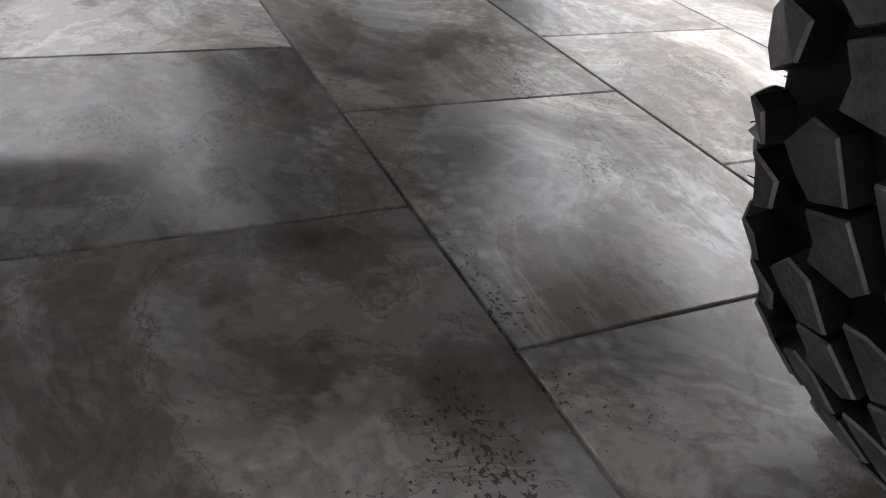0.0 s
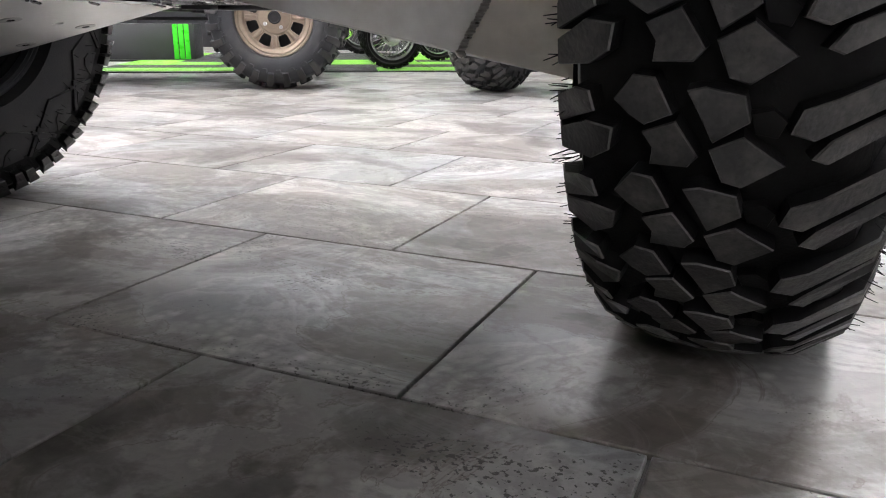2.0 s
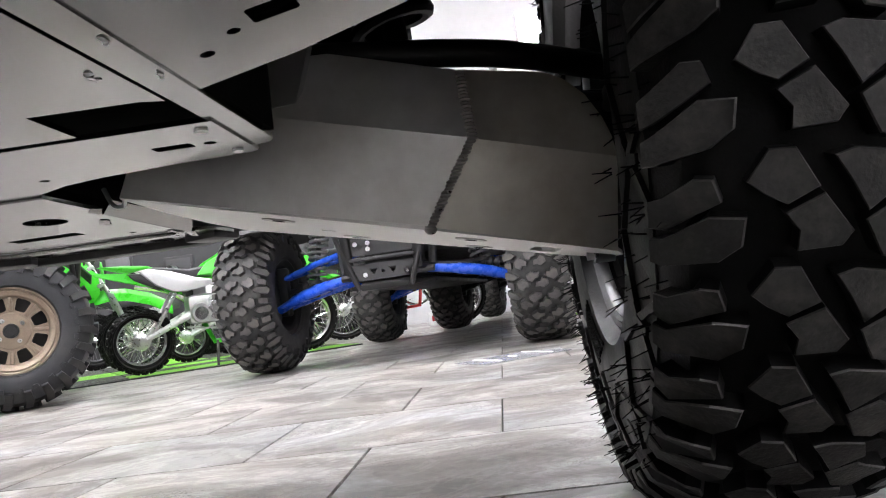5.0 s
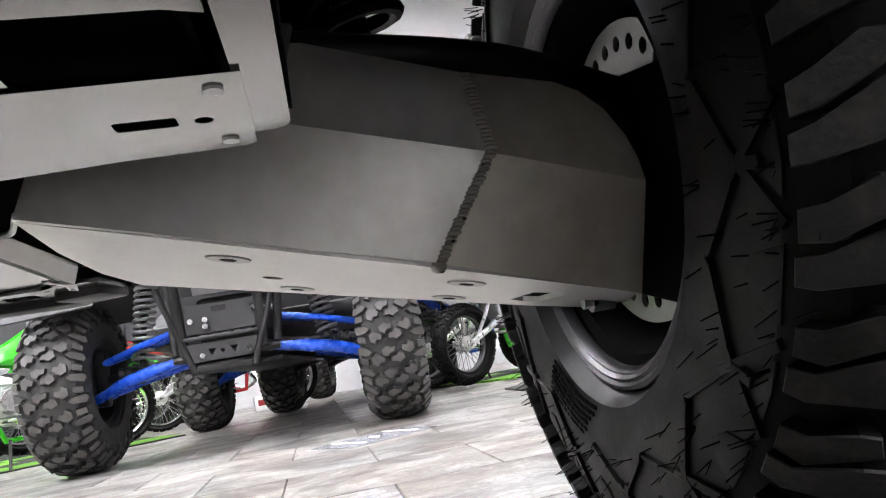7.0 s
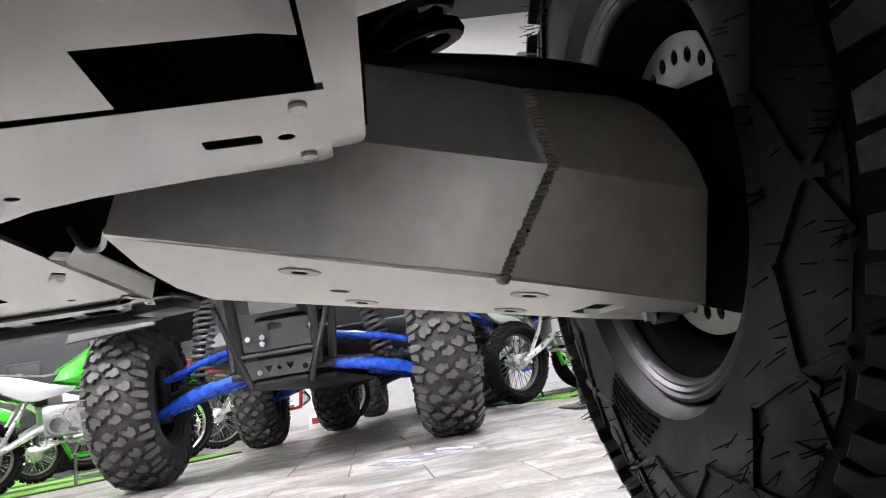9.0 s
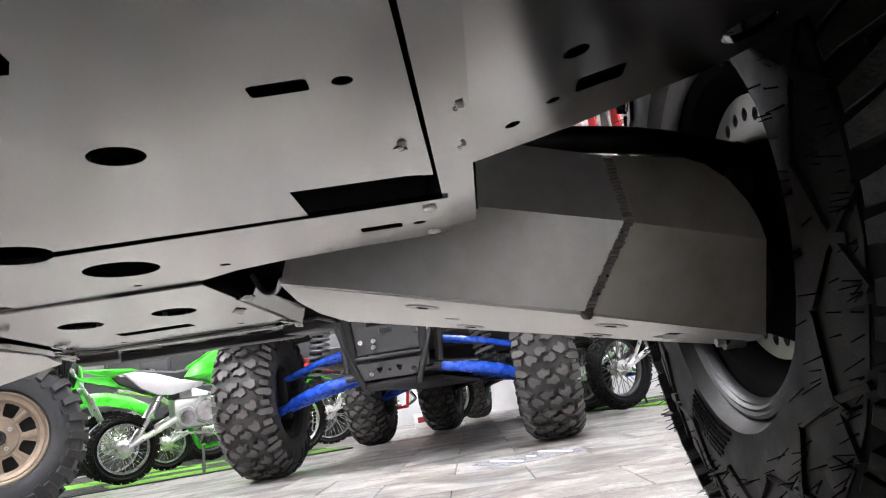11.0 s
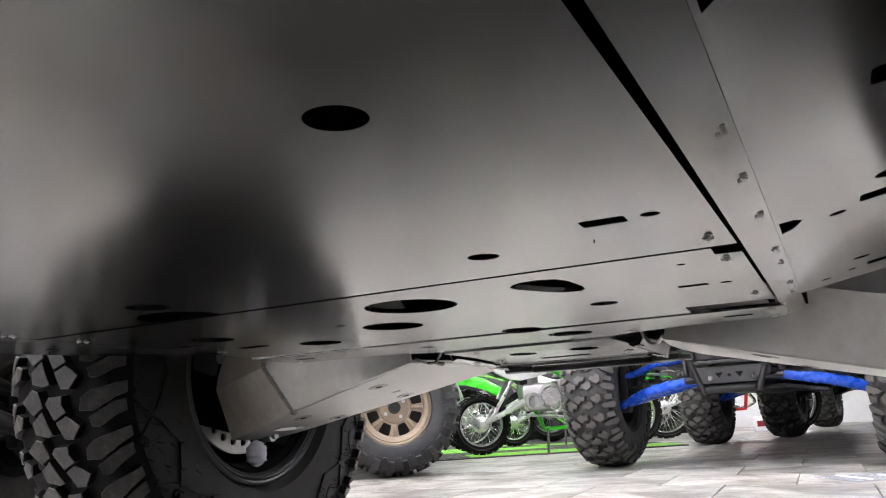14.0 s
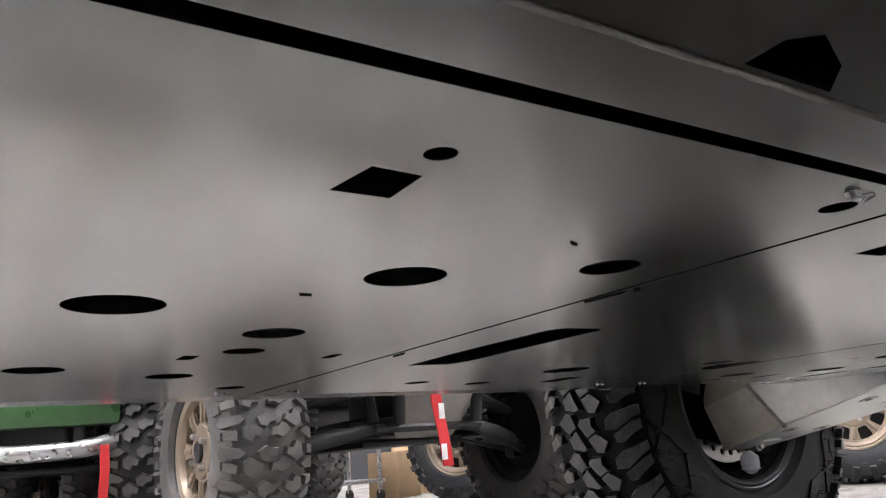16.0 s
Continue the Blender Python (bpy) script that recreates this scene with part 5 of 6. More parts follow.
def buggy(m, label, arm, tyre_me, rim_me, R, track, base, extras, body, nuts=0, rear_track=None, rear_rim=None, bumper=True):
    """A side-by-side seen from its nose: +x is ahead, the front axle stands over the origin."""
    rear_track = rear_track or track
    v = thing("side_by_side_vehicle", m, label, "vehicle", "parked vehicles")
    for x, tr in ((0, track), (-base, rear_track)):
        for s in (1, -1):
            w = wheel(v, pose(x, s * tr, R - 0.002, 0, 25 * s + x * 13, 0 if s > 0 else 180), tyre_me, rim_me if x == 0 else rear_rim or rim_me, extras, "dusty black off-road tyre with knobbly blocks")
            if nuts:
                lug_nuts(w, nuts)
            # arms: boxed lower one that splits towards the frame, thin upper one
            bm = bmesh.new()
            for dx in (0.15, -0.15):
                tube(bm, curve([(x + dx, s * 0.165, 0.408), (x + dx * 0.62, s * (0.165 + tr) * 0.5, 0.362), (x + dx * 0.15, s * (tr - 0.075), 0.300)], 5), [0.021] * 3 + [0.027] * 5 + [0.022] * 3, 12)
            bmesh.ops.create_cube(bm, size=1.0, matrix=pose(x, s * (tr * 0.69), 0.338, -14 * s) @ Matrix.Diagonal((0.15, tr * 0.34, 0.010, 1)))
            part("lower_arm", bm, arm, v)
            bm = bmesh.new()
            for dx in (0.11, -0.11):
                tube(bm, [(x + dx, s * 0.205, 0.535), (x + dx * 0.6, s * (0.205 + tr - 0.10) * 0.5, 0.496), (x + dx * 0.1, s * (tr - 0.10), 0.446)], 0.0145, 12)
            part("upper_arm", bm, arm, v)
            bm = bmesh.new()
            for p in ((x + 0.15, s * 0.165, 0.408), (x - 0.15, s * 0.165, 0.408), (x + 0.11, s * 0.205, 0.535)):
                rod(bm, (p[0] - 0.03, p[1], p[2]), (p[0] + 0.03, p[1], p[2]), 0.026, 14)
            part("pivot_bush", bm, M["black"], v)
            bm = bmesh.new()
            box(bm, (0.06, 0.05, 0.24), pose(x, s * (tr - 0.10), 0.385), 0.012)
            tube(bm, [(x, s * 0.12, 0.44), (x, s * (tr - 0.08), 0.375)], 0.014, 10)
            for q in (0.25, 0.33, 0.41):
                rod(bm, (x, s * (tr - 0.08 - q * 0.4), 0.376 + q * 0.05), (x, s * (tr - 0.10 - q * 0.4), 0.38 + q * 0.05), 0.034, 12, 0.026)
            part("knuckle", bm, M["black"], v)
            coil_shock(v, (x - 0.01, s * (tr - 0.26), 0.36), (x - 0.04, s * (tr - 0.34), 0.94), M["spring"], "grey coil spring")
    bm = bmesh.new()
    box(bm, (base + 0.2, 0.42, 0.02), pose(-base / 2, 0, 0.352), 0.004)
    for s in (1, -1):
        tube(bm, [(0.30, s * 0.17, 0.72), (0.26, s * 0.16, 0.42), (0.0, s * 0.20, 0.41), (-base * 0.3, s * 0.50, 0.42), (-base * 0.75, s * 0.50, 0.42), (-base, s * 0.2, 0.42)], 0.022, 10)
        tube(bm, [(0.18, s * 0.21, 0.42), (0.10, s * 0.25, 0.9)], 0.02, 10)
    for x in (0.2, -0.1, -0.5, -0.9, -1.3, -base):
        tube(bm, [(x, -0.22, 0.40), (x, 0.22, 0.40)], 0.016, 8)
    box(bm, (0.34, 0.24, 0.24), pose(0.0, 0, 0.53), 0.03)
    box(bm, (0.6, 0.46, 0.3), pose(-base + 0.15, 0, 0.58), 0.04)
    part("chassis_frame", bm, M["black"], v, "black tubular chassis with flat belly")
    if bumper:
        stand = Matrix(((0, 0, 1, 0.272), (1, 0, 0, 0), (0, 1, 0, 0.0), (0, 0, 0, 1)))
        tri = lambda y, k: [(y - 0.018, 0.412 + 0.014 * k), (y + 0.018, 0.412 + 0.014 * k), (y, 0.412 - 0.014 * k)]
        bm = bmesh.new()
        slab(bm, [(-0.118, 0.378), (0.118, 0.378), (0.146, 0.452), (-0.146, 0.452)], 0, 0.008, [tri(-0.045, 1), tri(0.045, 1), circle(0, 0.412, 0.008, 12)])
        bmesh.ops.transform(bm, matrix=stand, verts=bm.verts)
        part("bumper_plate", bm, M["plastic"], v, "dark steel bumper plate with triangular cut-outs", 20)
        bm = bmesh.new()
        slab(bm, [(-0.152, 0.492), (0.152, 0.492), (0.192, 0.612), (-0.192, 0.612)], -0.01, -0.002, [rect(-0.03, 0.03, 0.575, 0.60)])
        bmesh.ops.transform(bm, matrix=stand, verts=bm.verts)
        part("upper_plate", bm, M["plastic"], v)
        bm = bmesh.new(); box(bm, (0.035, 0.30, 0.014), pose(0.278, 0, 0.474), 0.004)
        for q in range(6):
            box(bm, (0.010, 0.03, 0.020), pose(0.286, -0.115 + 0.046 * q, 0.474), 0.003)
        part("bumper_ledge", bm, M["plastic"], v)
        bm = bmesh.new(); box(bm, (0.05, 0.225, 0.030), pose(0.268, 0, 0.352, 0, 20), 0.008); part("bumper_lip", bm, M["black"], v)
        bm = bmesh.new(); box(bm, (0.010, 0.20, 0.10), pose(0.272, 0, 0.70, 0, 14), 0.006); part("number_panel", bm, M["spring"], v, "plain grey panel above the bumper")
        for s in (1, -1):
            bm = bmesh.new(); tube(bm, [(0.27, s * 0.245, 0.70), (0.278, s * 0.200, 0.56), (0.276, s * 0.120, 0.335)], 0.013, 10); part("bumper_rail", bm, M["black"], v)
        for y, z in ((-0.116, 0.545), (-0.056, 0.545), (-0.058, 0.518), (0.142, 0.565), (-0.082, 0.402), (0.108, 0.402)):
            bm = bmesh.new(); rod(bm, (0.270, y, z), (0.292, y, z), 0.0115, 12); part("bumper_bolt", bm, M["chrome"], v, "bright steel bolt")
    bm = bmesh.new()
    sheet(bm, [[(0.34, -0.30, 0.72), (0.34, 0.30, 0.72)], [(0.36, -0.34, 0.86), (0.36, 0.34, 0.86)], [(0.05, -0.45, 1.02), (0.05, 0.45, 1.02)], [(-0.5, -0.56, 1.12), (-0.5, 0.56, 1.12)], [(-0.52, -0.56, 0.75), (-0.52, 0.56, 0.75)]], 0.01)
    part("hood", bm, body, v)
    bm = bmesh.new()
    box(bm, (base - 0.75, 1.16, 0.10), pose(-base / 2 - 0.05, 0, 0.56), 0.03)
    box(bm, (0.85, 1.2, 0.30), pose(-base, 0, 0.98), 0.05)
    for s in (1, -1):
        box(bm, (0.42, 0.46, 0.58), pose(-base / 2 - 0.15, s * 0.30, 0.88, 0, -6), 0.06)
        arc = [(0.46 * math.cos(radians(q)), 0.40 + 0.46 * math.sin(radians(q))) for q in range(35, 146, 11)]
        for cx in (0, -base):
            sheet(bm, [[(cx + x, s * (track - 0.22), z) for x, z in arc], [(cx + x, s * (track + 0.14), z - 0.02) for x, z in arc]], 0.008)
    part("body_tub", bm, M["plastic"], v, "black plastic tub, seats and wheel arches")
    bm = bmesh.new()
    for s in (1, -1):
        tube(bm, curve([(-0.5, s * 0.56, 1.08), (-0.85, s * 0.54, 1.6), (-1.1, s * 0.5, 1.72), (-1.7, s * 0.5, 1.72), (-base, s * 0.54, 1.1)]), 0.023, 10)
    for x in (-1.05, -1.7):
        tube(bm, [(x, -0.5, 1.72), (x, 0.5, 1.72)], 0.023, 10)
    part("roll_cage", bm, M["black"], v)
    return v


def yaw_of(fx, fy):
    return math.degrees(math.atan2(fy, fx))


blue = buggy(pose(2.985, 0.085, 0, 0, 0, yaw_of(-0.996, 0.09)), "side-by-side vehicle with glossy blue suspension arms and black bumper", M["blue"], tyre_knob, rim_black, R_BLUE, 0.68, 1.98, [("brake_drum", rim_backing_me, "")], M["plastic"], rear_track=0.60)
bm = bmesh.new(); box(bm, (0.10, 0.02, 0.14), pose(-0.35, -0.62, 0.83), 0.01); part("hang_tag", bm, M["green"], blue, "green price tag")
bm = bmesh.new(); box(bm, (0.06, 0.022, 0.06), pose(-0.34, -0.56, 0.81, 0, 0, 10), 0.01); part("hang_tag", bm, M["yellow"], blue, "yellow price tag")
bm = bmesh.new(); box(bm, (0.012, 0.09, 0.20), pose(-0.20, -0.78, 0.70, 0, 0, 0), 0.004); part("price_card", bm, M["white"], blue, "white price card")
dark = buggy(pose(5.66, -0.60, 0, 0, 0, yaw_of(-0.989, 0.145)), "dark side-by-side vehicle parked behind the blue one", M["black"], tyre_knob, rim_black, R_BLUE, 0.62, 2.0, [], M["charcoal"], bumper=False)
bronze = buggy(pose(3.18, 2.14, 0, 0, 0, yaw_of(0.5, -0.87)), "dark side-by-side vehicle on bronze eight-spoke wheels", M["black"], tyre_bar, rim_bronze, R_BAR, 0.60, 2.2, [("hub_cap", cap_me, "black hub cap"), ("brake_drum", rim_backing_me, "")], M["plastic"], nuts=4)
strap = buggy(pose(0.155, 2.17, 0, 0, 0, yaw_of(0.03, -1)), "dark side-by-side vehicle on bronze wheels with a red tow strap", M["plastic"], tyre_dusty, rim_bronze_dark, R_BLUE, 0.645, 2.1, [("hub_cap", cap_me, "black hub cap"), ("brake_drum", rim_backing_me, "")], M["plastic"], nuts=4, rear_rim=rim_black, bumper=False)
bm = bmesh.new(); sheet(bm, [[(0.30, -0.22, 0.74), (0.30, 0.20, 0.74)], [(0.29, -0.19, 0.52), (0.29, 0.17, 0.52)], [(0.18, -0.13, 0.365), (0.18, 0.11, 0.365)], [(-0.3, -0.13, 0.362), (-0.3, 0.11, 0.362)]], 0.008)
part("front_skid_plate", bm, M["skid_grey"], strap, "dusty grey front skid plate")
SY = -0.05
bm = bmesh.new(); sheet(bm, [[(x, SY + y, z), (x, SY + y + 0.04, z)] for x, y, z in ((0.315, -0.025, 0.74), (0.332, -0.03, 0.60), (0.325, -0.02, 0.47), (0.345, -0.015, 0.36), (0.34, 0.0, 0.265))], 0.006)
st = part("tow_strap", bm, M["red"], strap, "red webbing tow strap with pale marks")
for z in (0.31, 0.44, 0.55):
    bm = bmesh.new(); box(bm, (0.003, 0.022, 0.05), pose(0.347, SY, z, 0, 0, 0), 0.001); part("woven_mark", bm, M["white"], st)
for y in (-0.10, 0.04):
    bm = bmesh.new(); rod(bm, (0.29, y, 0.64), (0.315, y, 0.64), 0.03, 18); part("tow_hook", bm, M["steel"], strap)
# the green machine farther along
quad = buggy(pose(-0.90, 3.0, 0, 0, 0, yaw_of(-0.30, -0.95)), "dark green utility vehicle with a silver bumper bar and red strap", M["plastic"], tyre_knob, rim_bronze, R_BLUE, 0.40, 1.5, [], M["dark_green"], bumper=False)
bm = bmesh.new(); box(bm, (0.05, 0.60, 0.14), pose(0.30, 0, 0.56), 0.02); part("front_panel", bm, M["dark_green"], quad, "dark green front panel")
bm = bmesh.new(); tube(bm, curve([(0.28, -0.30, 0.44), (0.36, -0.15, 0.41), (0.36, 0.15, 0.41), (0.28, 0.30, 0.44)]), 0.03, 12); part("bumper_bar", bm, M["steel"], quad, "silver bumper bar")
bm = bmesh.new(); sheet(bm, [[(0.38, 0.24, 0.42), (0.38, 0.27, 0.42)], [(0.39, 0.245, 0.33), (0.39, 0.275, 0.33)], [(0.39, 0.24, 0.22), (0.39, 0.27, 0.22)]], 0.006); part("tow_strap", bm, M["red"], quad, "red webbing tow strap")


# ---- dirt bikes ----
def bike_tyre(R, hw, rim, pitches):
    me = mesh_of("tyre", tyre_mesh(R, hw, rim, KNOB, pitches, 0.011, 0, 9, 0.9, 48), M["rubber"], 30)
    me.materials.append(M["rubber"])
    return me


def bike_rim(r, w, material, n=18):
    bm = bmesh.new()
    lathe(bm, [(w, r), (w, r - 0.006), (w * 0.5, r - 0.016), (-w * 0.5, r - 0.016), (-w, r - 0.006), (-w, r), (0, r - 0.006)], 48, True)
    rim = mesh_of("wheel", bm, material, 35)
    bm = bmesh.new()
    for y, q in ((0.018, 0), (-0.018, 1)):
        for k in range(n):
            a = 2 * math.pi * (k + 0.5 * q) / n
            b = a + (0.6 if k % 2 else -0.6)
            rod(bm, (0.035 * math.cos(b), y, 0.035 * math.sin(b)), ((r - 0.012) * math.cos(a), y * 0.2, (r - 0.012) * math.sin(a)), 0.0024, 5)
    return rim, mesh_of("spokes", bm, material, 35)


bm = bmesh.new()
lathe(bm, [(0.05, 0.0005), (0.05, 0.012), (0.036, 0.022), (0.032, 0.06), (0.022, 0.062), (0.012, 0.036), (-0.012, 0.036), (-0.022, 0.052), (-0.032, 0.052), (-0.05, 0.02), (-0.05, 0.0005)], 32)
bike_hub = mesh_of("hub", bm, M["steel"], 35)
SMALL = (bike_tyre(0.212, 0.036, 0.155, 26), *bike_rim(0.155, 0.026, M["chrome"]), 0.212)
SMALLF = (bike_tyre(0.235, 0.031, 0.182, 28), *bike_rim(0.182, 0.022, M["chrome"]), 0.235)
BIG = (bike_tyre(0.275, 0.042, 0.192, 26), *bike_rim(0.192, 0.022, M["charcoal"], 18), 0.275)
SHINE = (bike_tyre(0.27, 0.040, 0.22, 30), *bike_rim(0.22, 0.028, M["chrome"], 20), 0.27)


def plate(bm, pts, y, t, bulge=0.0):
    """A moulded side panel from an outline in (x, z), standing at y, with thickness and a soft rim."""
    c = (sum(p[0] for p in pts) / len(pts), sum(p[1] for p in pts) / len(pts))
    rings = [[bm.verts.new((c[0] + (x - c[0]) * k, y + d, c[1] + (z - c[1]) * k)) for x, z in pts] for k, d in ((1, 0), (1, t * 0.6), (0.94, t), (0.5, t + bulge))]
    for a, b in zip(rings, rings[1:]):
        for i in range(len(pts)):
            j = (i + 1) % len(pts)
            bm.faces.new((a[i], a[j], b[j], b[i]))
    bm.faces.new(rings[-1]); bm.faces.new(rings[0][::-1])


def dirt_bike(m, label, body, panel, rear, fr, k=1.0, frame_mat=None, group="dirt bikes"):
    """Small motorcycle: rear axle over the origin, +x ahead."""
    b = thing("motorcycle", m @ Matrix.Diagonal((k, k, k, 1)), label, "motorcycle", group)
    WB = 1.08
    rz, fz = rear[3], fr[3]
    frame_mat = frame_mat or body
    for x, w in ((0, rear), (WB, fr)):
        o = wheel(b, pose(x, 0, w[3] - 0.002, 0, 17 * (x + 1), 0), w[0], w[1], [("hub", bike_hub, "alloy hub"), ("spokes", w[2], "thin wire spokes")], "black knobbly motorcycle tyre")
    bm = bmesh.new()
    for s in (1, -1):
        tube(bm, [(0.0, s * 0.075, rz), (0.18, s * 0.078, rz + 0.08), (0.36, s * 0.06, rz + 0.165)], [0.016, 0.020, 0.026], 10)
        box(bm, (0.05, 0.012, 0.045), pose(0.0, s * 0.085, rz), 0.004)
    tube(bm, [(0.26, -0.07, rz + 0.12), (0.26, 0.07, rz + 0.12)], 0.018, 10)
    part("swingarm", bm, M["steel"], b, "silver swingarm")
    bm = bmesh.new()
    tube(bm, [(0.06, 0.07, rz + 0.03), (0.16, 0.085, rz + 0.19), (0.22, 0.07, rz + 0.29)], 0.013, 8)
    tube(bm, [(0.06, -0.07, rz + 0.03), (0.16, -0.085, rz + 0.19), (0.22, -0.07, rz + 0.29)], 0.013, 8)
    part("chain_guard_strut", bm, M["steel"], b)
    # engine: cases, covers, finned cylinder
    bm = bmesh.new()
    box(bm, (0.24, 0.16, 0.17), pose(0.50, 0, rz + 0.05), 0.03)
    for s in (1, -1):
        rod(bm, (0.45, s * 0.06, rz + 0.03), (0.45, s * 0.115, rz + 0.03), 0.062, 24, 0.054)
        rod(bm, (0.55, s * 0.06, rz + 0.055), (0.55, s * 0.108, rz + 0.055), 0.075, 24, 0.066)
        rod(bm, (0.55, s * 0.10, rz + 0.055), (0.55, s * 0.118, rz + 0.055), 0.035, 18)
        for q in range(5):
            a = q * 1.26
            rod(bm, (0.55 + 0.06 * math.cos(a), s * 0.10, rz + 0.055 + 0.06 * math.sin(a)), (0.55 + 0.06 * math.cos(a), s * 0.114, rz + 0.055 + 0.06 * math.sin(a)), 0.006, 8)
    for i in range(6):
        box(bm, (0.012, 0.15 - 0.006 * i, 0.12), pose(0.63 + 0.021 * i, 0, rz + 0.085 + 0.004 * i, 0, -10), 0.003)
    box(bm, (0.14, 0.09, 0.085), pose(0.68, 0, rz + 0.09, 0, -10), 0.01)
    box(bm, (0.08, 0.10, 0.09), pose(0.46, 0, rz + 0.155), 0.02)
    bmesh.ops.transform(bm, matrix=pose(0.46, 0, rz + 0.175) @ Matrix.Diagonal((1.08, 1.15, 1.12, 1)) @ pose(-0.54, 0, -rz - 0.06), verts=bm.verts)
    en = part("engine", bm, M["engine"], b, "silver finned engine")
    for s in (1, -1):
        bm = bmesh.new()
        rod(bm, (0.36, s * 0.09, rz + 0.14), (0.36, s * 0.135, rz + 0.14), 0.048, 24, 0.042)
        rod(bm, (0.475, s * 0.11, rz + 0.17), (0.475, s * 0.145, rz + 0.17), 0.072, 28, 0.062)
        for q in range(8):
            a = q * math.pi / 4
            rod(bm, (0.475 + 0.066 * math.cos(a), s * 0.12, rz + 0.17 + 0.066 * math.sin(a)), (0.475 + 0.066 * math.cos(a), s * 0.142, rz + 0.17 + 0.066 * math.sin(a)), 0.007, 8)
        part("engine_cover", bm, M["chrome"], en, "polished round engine cover")
        bm = bmesh.new(); tube(bm, [(0.47, s * 0.12, rz + 0.085), (0.50, s * 0.20, rz + 0.07), (0.42, s * 0.21, rz + 0.065)], 0.008, 8); part("foot_peg", bm, M["steel"], b)
    bm = bmesh.new(); box(bm, (0.34, 0.15, 0.012), pose(0.46, 0, rz + 0.03, 0, 6), 0.005); part("engine_guard", bm, M["steel"], b)
    bm = bmesh.new()
    tube(bm, curve([(0.75, 0.03, rz + 0.08), (0.80, 0.07, rz + 0.0), (0.66, 0.11, rz - 0.04), (0.45, 0.12, rz + 0.12), (0.22, 0.11, rz + 0.30), (0.0, 0.11, rz + 0.36)]), [0.015] * 18 + [0.03] * 13, 10)
    part("exhaust", bm, M["chrome"], b)
    bm = bmesh.new()
    tube(bm, curve([(0.10, 0, rz + 0.40), (0.35, 0, rz + 0.36), (0.60, 0, rz + 0.40), (0.84, 0, rz + 0.48)]), 0.02, 10)
    tube(bm, [(0.84, 0, rz + 0.47), (0.74, 0, rz + 0.22), (0.70, 0, rz - 0.05), (0.45, 0, rz - 0.06), (0.38, 0, rz + 0.1), (0.36, 0, rz + 0.36)], 0.017, 10)
    rod(bm, (0.845, 0, rz + 0.40), (0.80, 0, rz + 0.53), 0.028, 14)
    part("frame", bm, frame_mat, b)
    bm = bmesh.new()
    for s in (1, -1):
        rod(bm, (WB, s * 0.085, fz), (0.955, s * 0.085, fz + 0.33), 0.021, 12)
        rod(bm, (0.965, s * 0.085, fz + 0.30), (0.82, s * 0.085, rz + 0.60), 0.015, 12)
        rod(bm, (WB, s * 0.085, fz), (WB, s * 0.05, fz), 0.012, 8)
    for t in ((0.90, rz + 0.42), (0.845, rz + 0.54)):
        box(bm, (0.05, 0.22, 0.03), pose(t[0], 0, t[1], 0, -25), 0.008)
    part("fork", bm, M["steel"], b, "silver telescopic fork")
    bm = bmesh.new()
    tube(bm, curve([(0.72, -0.34, rz + 0.66), (0.80, -0.16, rz + 0.65), (0.83, 0, rz + 0.60), (0.80, 0.16, rz + 0.65), (0.72, 0.34, rz + 0.66)]), 0.011, 10)
    hb = part("handlebar", bm, M["steel"], b)
    for s in (1, -1):
        bm = bmesh.new(); tube(bm, [(0.745, s * 0.26, rz + 0.66), (0.70, s * 0.38, rz + 0.66)], 0.017, 10); part("grip", bm, M["black"], hb)
    # seat, tank, panels, fenders
    bm = bmesh.new()
    rows = []
    for x, z, w, h in ((0.02, 0.475, 0.05, 0.03), (0.15, 0.455, 0.075, 0.05), (0.32, 0.43, 0.085, 0.06), (0.50, 0.45, 0.07, 0.05), (0.64, 0.50, 0.045, 0.03)):
        rows.append([(x, -w, rz + z - h), (x, -w * 0.95, rz + z - 0.012), (x, -w * 0.5, rz + z), (x, w * 0.5, rz + z), (x, w * 0.95, rz + z - 0.012), (x, w, rz + z - h)])
    sheet(bm, rows, 0.01)
    part("seat", bm, M["plastic"], b, "black seat")
    for s in (1, -1):
        bm = bmesh.new(); plate(bm, [(x, rz + z) for x, z in ((0.0, 0.445), (0.07, 0.452), (0.20, 0.425), (0.34, 0.375), (0.48, 0.345), (0.46, 0.322), (0.36, 0.30), (0.28, 0.285), (0.20, 0.295), (0.10, 0.345))], s * 0.085, s * 0.02, s * 0.012); part("side_panel", bm, panel, b, "white side panel" if panel == M["white"] else "")
        bm = bmesh.new(); plate(bm, [(x, rz + z) for x, z in ((0.36, 0.385), (0.42, 0.455), (0.52, 0.51), (0.64, 0.59), (0.80, 0.59), (0.90, 0.49), (0.89, 0.36), (0.80, 0.24), (0.68, 0.22), (0.60, 0.30), (0.48, 0.36))], s * 0.075, s * 0.03, s * 0.02); part("tank_shroud", bm, body, b)
    bm = bmesh.new()
    sheet(bm, [[(x, -w, rz + z - d), (x, -w * 0.8, rz + z), (x, w * 0.8, rz + z), (x, w, rz + z - d)] for x, w, z, d in ((-0.24, 0.035, 0.45, 0.015), (-0.10, 0.075, 0.44, 0.05), (0.08, 0.09, 0.415, 0.08), (0.26, 0.08, 0.37, 0.10))], 0.006)
    part("rear_fender", bm, body, b)
